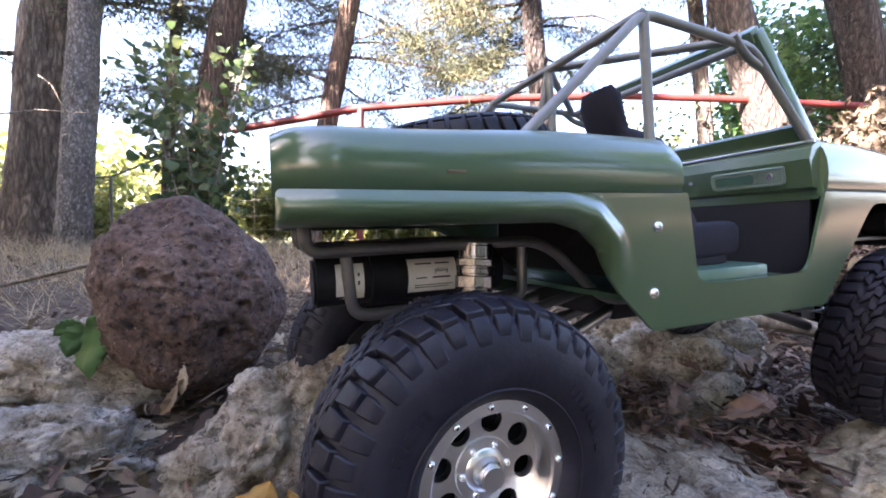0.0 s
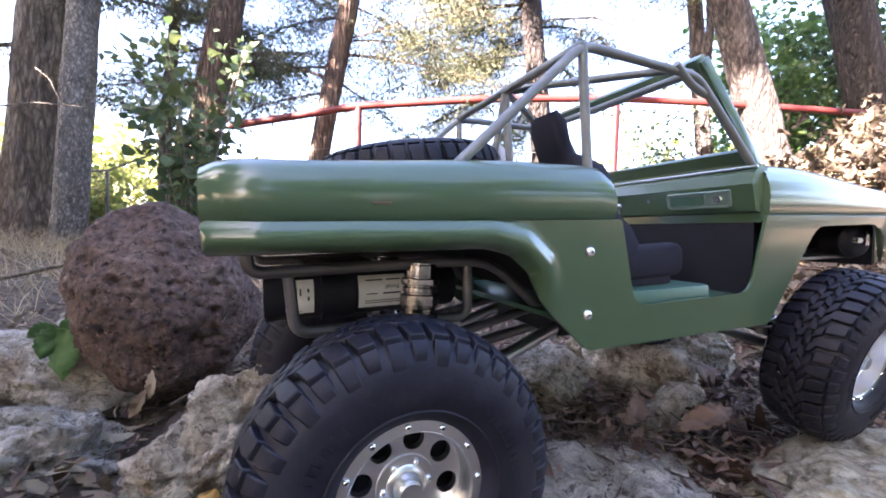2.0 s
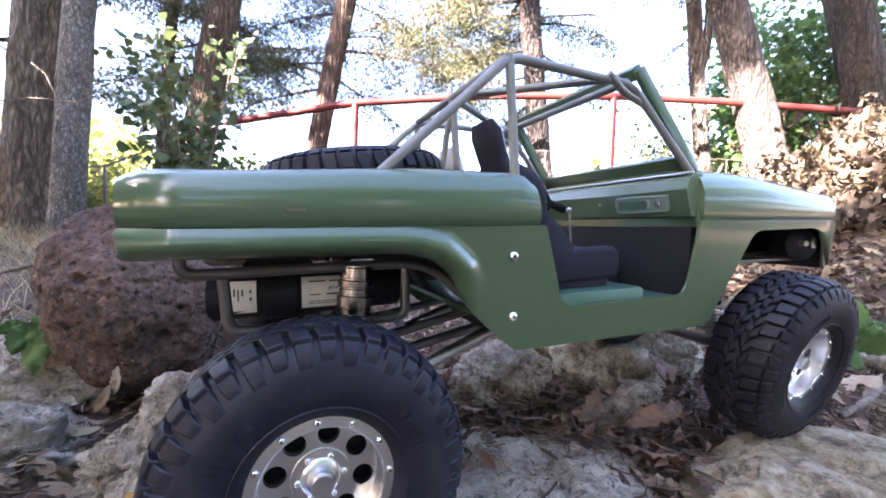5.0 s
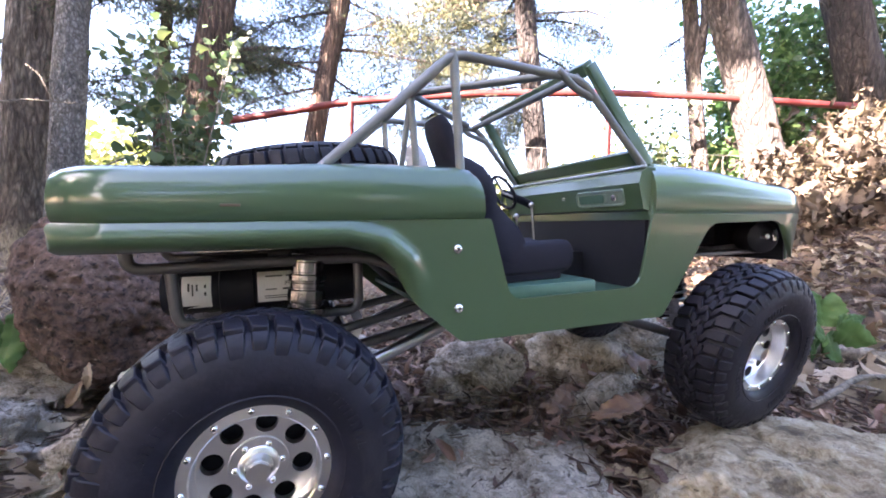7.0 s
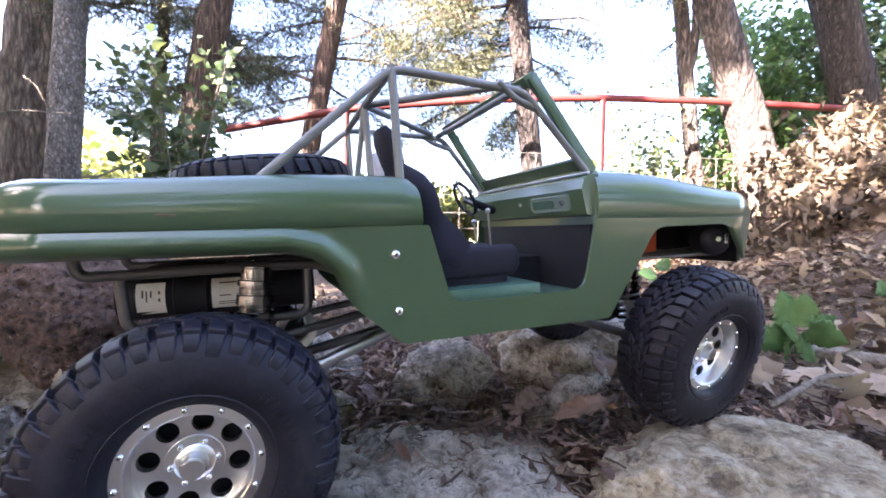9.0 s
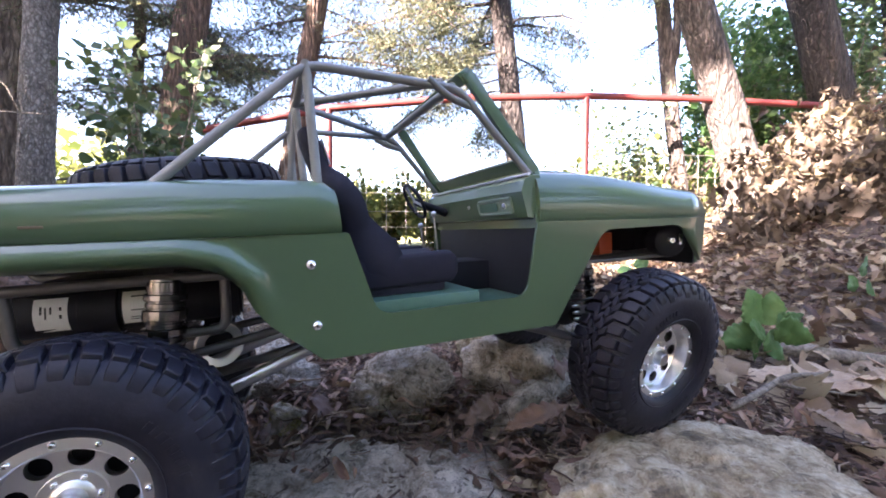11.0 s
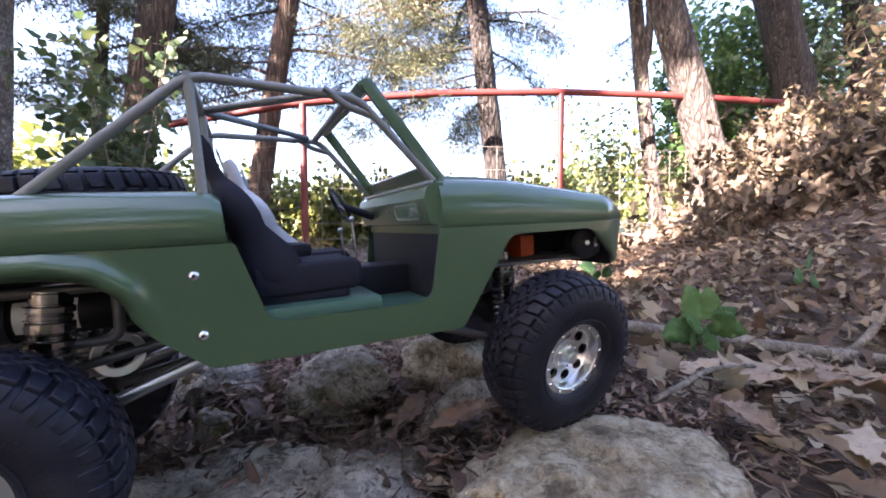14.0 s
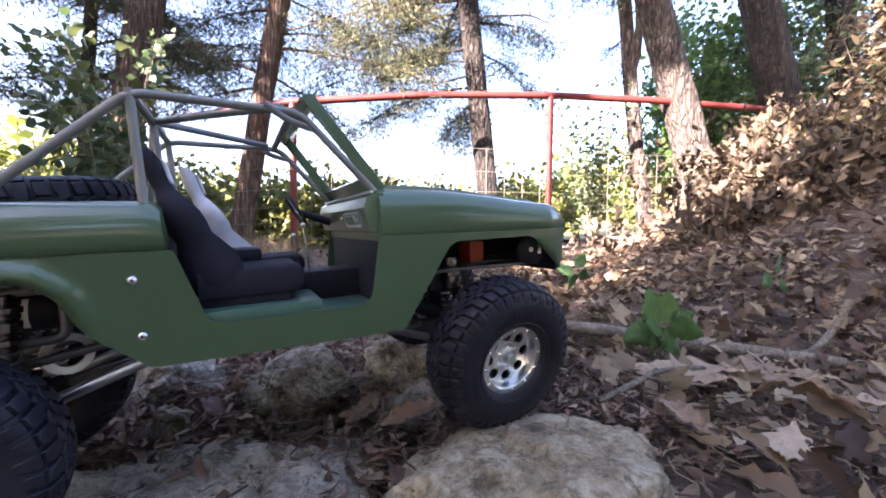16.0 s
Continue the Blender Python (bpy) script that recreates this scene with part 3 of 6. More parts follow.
rock("rock", (0.325, 0.190, 0.046), (0.125, 0.075, 0.064), (0, 2, 8), 6, LIMEWARM, "large tan limestone boulder under the front wheel", flat=0.64, sub=7, crag=0.5, facets=24, rough=0.12)
rock("rock", (0.137, 0.35, 0.082), (0.055, 0.04, 0.034), (8, 0, 10), 7, LIME, "rounded tan-grey stone among dead leaves", sub=7, crag=0.7)
rock("rock", (0.245, 0.45, 0.085), (0.04, 0.035, 0.042), (0, 0, 40), 8, LIMEWARM, "knobbly tan stone behind the truck", sub=6)
rock("rock", (0.315, 0.42, 0.095), (0.065, 0.045, 0.045), (0, 5, -15), 9, LIME, "pale broken limestone behind the truck", sub=6)
rock("rock", (0.250, 0.318, 0.066), (0.048, 0.020, 0.019), (0, -32, 15), 10, LIME, "narrow grey stone half under leaves", rough=0.15)
rock("rock", (0.040, 0.305, 0.068), (0.020, 0.016, 0.017), (0, 0, 0), 11, LICHEN, "small pale stone with yellow lichen", sub=5)
rock("rock", (-0.075, 0.43, 0.10), (0.05, 0.04, 0.055), (0, 15, 0), 12, LIME, "grey limestone beside the lava rock")
rock("rock", (0.0, 0.40, 0.075), (0.05, 0.045, 0.04), (0, 5, 50), 13, LIME, "grey limestone block behind the rear axle")
rock("rock", (-0.065, 0.30, 0.03), (0.07, 0.06, 0.045), (0, 0, 80), 14, LIME, "grey limestone block under the other rear wheel", flat=0.7)
rock("rock", (0.268, 0.395, 0.060), (0.066, 0.055, 0.076), (0, 0, 10), 15, LIME, "pale limestone block under the other front wheel", flat=0.7, sub=6)
rock("rock", (0.015, 0.128, 0.018), (0.07, 0.055, 0.052), (0, 0, 60), 16, LIME, "limestone block under the rear wheel", flat=0.75)
rock("rock", (0.40, 0.47, 0.06), (0.05, 0.04, 0.03), (0, 0, 70), 17, LIMEWARM, "low tan stone among the leaves")
rock("rock", (-0.16, 0.20, 0.02), (0.06, 0.05, 0.04), (0, 0, 33), 18, LIME, "low grey limestone lying among leaves")

# ---- the model truck; x forward, y from its near side inwards, z up, metres from the near rear hub ----
TRUCK_X, TRUCK_Y, TRUCK_Z = Vector((0.9455, 0.3226, 0.0436)), Vector((-0.3229, 0.9464, 0.0)), Vector((-0.0413, -0.0141, 0.9990))
truck = new("model_truck")
truck.matrix_world = Matrix(((TRUCK_X.x, TRUCK_Y.x, TRUCK_Z.x, 0.0187), (TRUCK_X.y, TRUCK_Y.y, TRUCK_Z.y, 0.1184), (TRUCK_X.z, TRUCK_Y.z, TRUCK_Z.z, 0.1271), (0, 0, 0, 1)))
tagged(truck, "olive green open model truck with big black tyres on rocks", "model truck")
MID = 0.088        # the middle plane of the truck
WB = 0.315


def far(p):
    return (p[0], 2 * MID - p[1], p[2])


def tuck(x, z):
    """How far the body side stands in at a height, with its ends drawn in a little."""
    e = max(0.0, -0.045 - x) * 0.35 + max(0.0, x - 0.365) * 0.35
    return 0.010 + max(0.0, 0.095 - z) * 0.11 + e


def mirrored(bm):
    g = bmesh.ops.duplicate(bm, geom=bm.verts[:] + bm.edges[:] + bm.faces[:])
    vs = [v for v in g["geom"] if isinstance(v, bmesh.types.BMVert)]
    for v in vs:
        v.co.y = 2 * MID - v.co.y
    bmesh.ops.reverse_faces(bm, faces=[f for f in g["geom"] if isinstance(f, bmesh.types.BMFace)])


ARCH = [(-0.064, 0.084), (0.038, 0.0838), (0.0505, 0.0805), (0.0595, 0.073), (0.0645, 0.062), (0.071, 0.0535), (0.094, 0.0335)]


def swage(x, z):
    """The rounded band along the tail and round the rear arch, which dies away down the arch."""
    best, along = 1.0, 0
    for (ax, az), (bx, bz) in zip(ARCH, ARCH[1:]):
        ll = (bx - ax) ** 2 + (bz - az) ** 2
        t = min(max(((x - ax) * (bx - ax) + (z - az) * (bz - az)) / ll, 0.0), 1.0)
        d = math.hypot(x - ax - t * (bx - ax), z - az - t * (bz - az))
        if d < best:
            best, along = d, az + t * (bz - az)
    fade = smooth(0.050, 0.080, along)
    wide = 0.0128
    out = 0.0042 * math.sin(math.pi * min(best / wide, 1.0) ** 0.85) ** 1.2 if best < wide else 0.0
    roll = 0.0035 * max(0.0, 1 - best / 0.0032) ** 2
    return (out - roll) * fade


def side_panel(mirror):
    pts = [(-0.062, 0.084)] + ARCH[1:] + [(0.237, 0.0315), (0.2725, 0.091), (0.346, 0.092), (0.3845, 0.062),
           (0.3865, 0.0975), (0.222, 0.0975), (0.219, 0.0975), (0.2135, 0.053), (0.1215, 0.053), (0.1075, 0.0955), (-0.062, 0.0955)]
    rd = [0.002, 0.004, 0.004, 0.004, 0.004, 0.004, 0.003, 0.003, 0.008, 0.006, 0.002, 0.003, 0, 0, 0.009, 0.008, 0.002, 0.002]
    bm = bmesh.new()
    rim = [Vector(p) for p in round_poly(pts, rd)]
    inside = [Vector((-0.0605 + i * 0.0022 + 0.0011 * (k % 2), 0.0350 + k * 0.0020)) for i in range(72) for k in range(31)]
    inside += [Vector((0.098 + i * 0.008, 0.037 + k * 0.0075)) for i in range(36) for k in range(9)]
    flat, _, tris, *_ = delaunay_2d_cdt(rim + inside, [(k, (k + 1) % len(rim)) for k in range(len(rim))], [], 1, 1e-5)
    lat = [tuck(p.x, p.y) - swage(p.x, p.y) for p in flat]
    used = {k for t in tris for k in t}
    side = lambda y: 2 * MID - y if mirror else y
    outer = {k: bm.verts.new((flat[k].x, side(lat[k]), flat[k].y)) for k in used}
    inner = {k: bm.verts.new((flat[k].x, side(lat[k] + 0.0017), flat[k].y)) for k in used}
    rims = collections.Counter()
    for t in tris:
        bm.faces.new([outer[k] for k in t])
        bm.faces.new([inner[k] for k in t])
        for a, b in zip(t, t[1:] + t[:1]):
            rims[(min(a, b), max(a, b))] += 1
    for (a, b), n in rims.items():
        if n == 1:
            bm.faces.new((outer[a], outer[b], inner[b], inner[a]))
    bmesh.ops.recalc_face_normals(bm, faces=bm.faces[:])
    return part("side_panel", bm, GREEN, truck, angle=45)


for mr in (False, True):
    side_panel(mr)


def bow(x0, x1, n):
    return [x0 + (x1 - x0) * i / n for i in range(n + 1)]


def shoulder_section(x, top, mirror=False):
    """The rounded upper side above the belt crease, from the crease up and over."""
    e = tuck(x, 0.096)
    k = (top - 0.097)
    return [(e + 0.0045, 0.0938), (e + 0.0009, 0.0968), (e - 0.0002, 0.0995), (e - 0.0006, 0.097 + k * 0.38), (e + 0.0002, 0.097 + k * 0.60), (e + 0.0022, 0.097 + k * 0.79), (e + 0.0058, 0.097 + k * 0.93), (e + 0.0115, top), (e + 0.016, top + 0.0003)]


def rear_quarter(mirror):
    bm = bmesh.new()
    rows = []
    for x in bow(-0.063, 0.1045, 40):
        t = min(max((x + 0.063) / 0.010, 0), 1)
        top = 0.1165 + 0.0048 * smooth(-0.05, 0.06, x) - 0.0022 * (1 - t) ** 2
        if x > 0.098:
            top -= 0.004 * ((x - 0.098) / 0.0065) ** 2
        sec = shoulder_section(x, top)
        sec += [(sec[-1][0] + 0.0008, top - 0.002), (sec[-1][0] + 0.0008, 0.100)]
        back = 0.0025 * (1 - t) ** 2
        row = []
        for (yy, zz) in sec:
            lean = (zz - 0.097) * (-0.10 if x > 0.09 else 0.0)
            row.append(bm.verts.new((x + lean * smooth(0.06, 0.104, x), (2 * MID - yy - back) if mirror else yy + back, zz)))
        rows.append(row)
    grid_faces(bm, rows)
    bm.faces.new(rows[0])
    bm.faces.new(rows[-1])
    bmesh.ops.recalc_face_normals(bm, faces=bm.faces)
    return part("rear_quarter", bm, GREEN, truck, angle=50)


for mr in (False, True):
    rear_quarter(mr)


def front_clip():
    """Bonnet and front wings in one shell, from belt crease to belt crease."""
    bm = bmesh.new()
    rows = []
    for x in bow(0.2205, 0.3885, 34):
        t = smooth(0.36, 0.3885, x)
        top = 0.1285 - 0.011 * smooth(0.25, 0.385, x) - 0.012 * max(0.0, (x - 0.372) / 0.0165) ** 2
        sec = shoulder_section(x, top)
        e = sec[-1][0]
        half = [(yy, zz) for yy, zz in sec]
        half += [(e + 0.006, top + 0.0008), (e + 0.012, top + 0.0010), (e + 0.0135, top + 0.0042 * (1 - t)), (MID - 0.02, top + 0.0068 * (1 - t * 0.7)), (MID, top + 0.0074 * (1 - t * 0.7))]
        full = half + [(2 * MID - yy, zz) for yy, zz in half[-2::-1]]
        rows.append([bm.verts.new((x, yy, zz)) for yy, zz in full])
    grid_faces(bm, rows)
    bm.faces.new(rows[-1])
    bm.faces.new(rows[0])
    bmesh.ops.recalc_face_normals(bm, faces=bm.faces)
    return part("bonnet", bm, GREEN, truck, angle=50)


front_clip()
# a thin black tube stands in for the shade in the bonnet gap
bm = bmesh.new()
_seam = [(x, *shoulder_section(x, 0.1285 - 0.011 * smooth(0.25, 0.385, x))[0]) for x in bow(0.2275, 0.380, 16)]
tube(bm, [(x, y - 0.0001, z) for x, y, z in _seam], 0.00055, 6)
part("bonnet_seam", bm, BLACK, truck, "black strip painted as the shaded gap under the bonnet edge")
# grille panel and tail panel close the ends
bm = bmesh.new()
box(bm, (0.3855, MID, 0.083), (0.003, 0.128, 0.044), 0.001)
part("grille_panel", bm, GREEN, truck)
bm = bmesh.new()
box(bm, (-0.0605, MID, 0.100), (0.003, 0.116, 0.031), 0.001)
part("tailgate", bm, GREEN, truck)

# A-post strips between crease and windscreen
for mr in (0, 1):
    bm = bmesh.new()
    plate(bm, round_poly([(0.2185, 0.0965), (0.2255, 0.0965), (0.2265, 0.1275), (0.2225, 0.1285)], [0, 0, 0.002, 0.001]), lambda x, z: 0.0108 + max(0, z - 0.108) * 0.28, 0.0025)
    if mr:
        for v in bm.verts:
            v.co.y = 2 * MID - v.co.y
    bmesh.ops.recalc_face_normals(bm, faces=bm.faces)
    part("door_post", bm, GREEN, truck)

# tub: floor, seat box, bed floor, firewall, tunnel
bm = bmesh.new()
box(bm, (0.1535, MID, 0.0485), (0.141, 0.141, 0.003), 0.0006)
part("cab_floor", bm, TEAL, truck, "satin blue-green cab floor")
bm = bmesh.new()
for yy in (0.042, 2 * MID - 0.042):
    box(bm, (0.150, yy, 0.0545), (0.066, 0.048, 0.010), 0.0025)
part("seat_box", bm, TEAL, truck, "satin blue-green raised seat box")
bm = bmesh.new()
box(bm, (0.020, MID, 0.092), (0.158, 0.128, 0.003), 0.0005)
box(bm, (0.099, MID, 0.078), (0.003, 0.139, 0.046), 0.0005)
part("bed_floor", bm, BLACK, truck)
bm = bmesh.new()
box(bm, (0.2225, MID, 0.0745), (0.003, 0.140, 0.053), 0.0005)
part("firewall", bm, BLACK, truck, "charcoal firewall panel")
bm = bmesh.new()
box(bm, (0.190, MID, 0.060), (0.064, 0.034, 0.023), 0.003)
part("tunnel", bm, BLACK, truck, "black transmission tunnel")

# dashboard with its recessed glove panel
bm = bmesh.new()
prof = [(0.224, 0.1255), (0.2175, 0.1255), (0.2125, 0.1225), (0.2105, 0.116), (0.2145, 0.1005), (0.2215, 0.099), (0.224, 0.099)]
a = [bm.verts.new((x, 0.0135, z)) for x, z in prof]
b = [bm.verts.new((x, 2 * MID - 0.0135, z)) for x, z in prof]
for i in range(len(prof)):
    j = (i + 1) % len(prof)
    bm.faces.new((a[i], a[j], b[j], b[i]))
bm.faces.new(a[::-1])
bm.faces.new(b)
bmesh.ops.recalc_face_normals(bm, faces=bm.faces)
dash = part("dashboard", bm, GREEN, truck, "satin green dashboard with a bright top edge", angle=25)


def on_dash(u, w, out=0.0):
    """A place on the dashboard's face: u across, w down from its upper edge."""
    p, q = Vector((0.2105, 0, 0.116)), Vector((0.2145, 0, 0.1005))
    d = (q - p).normalized()
    n = Vector((-d.z, 0, d.x)) * -1
    n = n if n.x < 0 else -n
    r = p + d * w + n * out
    return Vector((r.x, u, r.z))


bm = bmesh.new()
tube(bm, bent([on_dash(0.026, 0.003, 0.0008), on_dash(0.067, 0.003, 0.0008), on_dash(0.067, 0.0125, 0.0008), on_dash(0.026, 0.0125, 0.0008), on_dash(0.026, 0.003, 0.0008)], 0.003), 0.0008, 6)
part("glove_panel_trim", bm, PALESATIN, dash, "pale satin trim round the glove panel")
bm = bmesh.new()
_c = [on_dash(u, w, 0.0004) for u, w in ((0.026, 0.003), (0.067, 0.003), (0.067, 0.0125), (0.026, 0.0125))]
_n = (on_dash(0, 0, 1) - on_dash(0, 0, 0)) * 0.0008
_va, _vb = [bm.verts.new(p - _n) for p in _c], [bm.verts.new(p) for p in _c]
bm.faces.new(_vb)
for k in range(4):
    bm.faces.new((_va[k], _va[(k + 1) % 4], _vb[(k + 1) % 4], _vb[k]))
bmesh.ops.recalc_face_normals(bm, faces=bm.faces)
part("glove_panel", bm, PALESATIN, dash, "pale satin glove panel")
bm = bmesh.new()
_ring = round_poly([(0.042, 0.0048), (0.0645, 0.0048), (0.0645, 0.0107), (0.042, 0.0107)], [0.0015] * 4)
bm.faces.new([bm.verts.new(on_dash(u, w, 0.0008)) for u, w in _ring])
_lift = bmesh.ops.extrude_face_region(bm, geom=bm.faces[:])
for q in _lift["geom"]:
    if isinstance(q, bmesh.types.BMVert):
        q.co += _n
bmesh.ops.recalc_face_normals(bm, faces=bm.faces)
part("recess_panel", bm, TEAL, dash, "dark green recessed panel")
bm = bmesh.new()
tube(bm, bent([on_dash(0.041, 0.005, 0.0008), on_dash(0.064, 0.005, 0.0008), on_dash(0.064, 0.0105, 0.0008), on_dash(0.041, 0.0105, 0.0008), on_dash(0.041, 0.005, 0.0008)], 0.003), 0.0006, 6)
part("glove_recess", bm, PALESATIN, dash)
bm = bmesh.new()
cyl(bm, on_dash(0.033, 0.0077, -0.001), on_dash(0.033, 0.0077, 0.0022), 0.0021, n=16)
part("dash_knob", bm, SCREW, dash, "small polished knob")
for u in (0.082, 0.15):
    bm = bmesh.new()
    cyl(bm, on_dash(u, 0.006, -0.001), on_dash(u, 0.006, 0.0012), 0.0012, n=12)
    part("dash_screw", bm, CHROME, dash)
bm = bmesh.new()
tube(bm, [(0.2165, 0.014, 0.1262), (0.2165, 2 * MID - 0.014, 0.1262)], 0.0009, 8)
part("dash_top_edge", bm, ALU, dash, "bright upper edge strip")

# windscreen frame
WB0, WT0 = Vector((0.2245, 0.0195, 0.1275)), Vector((0.1815, 0.0245, 0.1845))
ws_dir = (WT0 - WB0).normalized()


def bar_between(bm, a, b, wx, wy, bev=0.0006):
    a, b = Vector(a), Vector(b)
    d = b - a
    z = d.normalized()
    y = Vector((0, 1, 0)) if abs(z.y) < 0.9 else Vector((1, 0, 0))
    x = y.cross(z).normalized()
    y = z.cross(x)
    m = Matrix((x, y, z)).transposed().to_4x4()
    return box(bm, (a + b) / 2, (wx, wy, d.length), bev, m)


bm = bmesh.new()
bar_between(bm, WB0, WT0, 0.0075, 0.0035)
part("windscreen_pillar", bm, GREEN, truck)
bm = bmesh.new()
bar_between(bm, far(WB0), far(WT0), 0.0075, 0.0035)
part("windscreen_pillar", bm, GREEN, truck)
bm = bmesh.new()
box(bm, (WT0.x, MID, WT0.z - 0.0015), (0.0085, 2 * (MID - WT0.y), 0.0075), 0.001, Euler((0, radians(-36), 0)).to_matrix().to_4x4())
part("windscreen_header", bm, GREEN, truck)
bm = bmesh.new()
box(bm, (WB0.x - 0.0035, MID, WB0.z + 0.0045), (0.004, 2 * (MID - WB0.y), 0.013), 0.001, Euler((0, radians(-36), 0)).to_matrix().to_4x4())
part("windscreen_sill", bm, GREEN, truck)

# roll cage
HT, HB, SB = (0.093, 0.021, 0.1765), (0.0955, 0.0195, 0.116), (0.026, 0.0215, 0.116)
FJ, FT, FB = (0.160, 0.0215, 0.1785), (0.176, 0.0235, 0.1745), (0.2195, 0.0185, 0.1265)


def bar(pts, r=0.0024, rad=0.012, mat_=STEEL):
    bm = bmesh.new()
    tube(bm, bent(pts, rad), r, 12)
    return part("cage_tube", bm, mat_, truck)


for f in (lambda p: p, far):
    bar([f(p) for p in (SB, HT, FT, FB)], 0.0023, 0.009)
    bar([f(p) for p in (HT, HB)], 0.0023)
    bar([f((0.1565, 0.0215, 0.1775)), f((0.169, 0.0225, 0.169)), f((0.1845, 0.0235, 0.165))], 0.0021, 0.006)
bar([HT, far(HT)])
bar([(0.172, 0.0235, 0.1755), far((0.172, 0.0235, 0.1755))], 0.0024)
NODE = (HT[0], MID, HT[2] + 0.0005)
for f in (lambda p: p, far):
    bar([NODE, f((0.166, 0.0235, 0.1772))], 0.0023)
bar([NODE, (0.0975, MID - 0.003, 0.094)], 0.0024)
bar([NODE, (0.084, MID + 0.012, 0.094)], 0.0020)

# wheels


def button_head(bm, c, r, h):
    """A domed screw head that faces -y."""
    g = bmesh.new()
    revolve(g, [(r, 0.001), (r, -0.2 * h), (r * 0.92, -0.55 * h), (r * 0.70, -0.86 * h), (r * 0.42, -h), (0.00005, -h)], 20)
    bmesh.ops.transform(g, matrix=Matrix.Translation(c), verts=g.verts)
    bmesh.ops.recalc_face_normals(g, faces=g.faces)
    me = bpy.data.meshes.new("head")
    g.to_mesh(me)
    g.free()
    bm.from_mesh(me)
    bpy.data.meshes.remove(me)


def holed_disc(bm, r0, r1, rh, hole, n, y, t):
    """A disc ring from r0 to r1 with n round holes of radius hole at rh, in the plane y, and t thick."""
    m = 24
    for k in range(n):
        a0 = 2 * math.pi * k / n
        hw = math.pi / n
        ch = Vector((rh * math.cos(a0), rh * math.sin(a0)))
        inner, outer = [], []
        for j in range(m):
            th = 2 * math.pi * j / m
            d = Vector((math.cos(th + a0), math.sin(th + a0)))
            lo, hi = hole, 0.1
            p = None
            for _ in range(30):
                s = (lo + hi) / 2
                q = ch + d * s
                rr = q.length
                an = (math.atan2(q.y, q.x) - a0 + math.pi) % (2 * math.pi) - math.pi
                if r0 <= rr <= r1 and abs(an) <= hw:
                    lo = s
                else:
                    hi = s
            outer.append(ch + d * lo)
            inner.append(ch + d * hole)
        for rc in (r0, r1):
            for sg in (-hw, hw):
                corner = Vector((rc * math.cos(a0 + sg), rc * math.sin(a0 + sg)))
                near = min(range(m), key=lambda j: (outer[j] - corner).length)
                outer[near] = corner
        vi = [bm.verts.new((p.x, y, p.y)) for p in inner]
        vo = [bm.verts.new((p.x, y, p.y)) for p in outer]
        vb = [bm.verts.new((p.x, y + t, p.y)) for p in inner]
        for j in range(m):
            q = (j + 1) % m
            bm.faces.new((vi[j], vi[q], vo[q], vo[j]))
            bm.faces.new((vi[q], vi[j], vb[j], vb[q]))


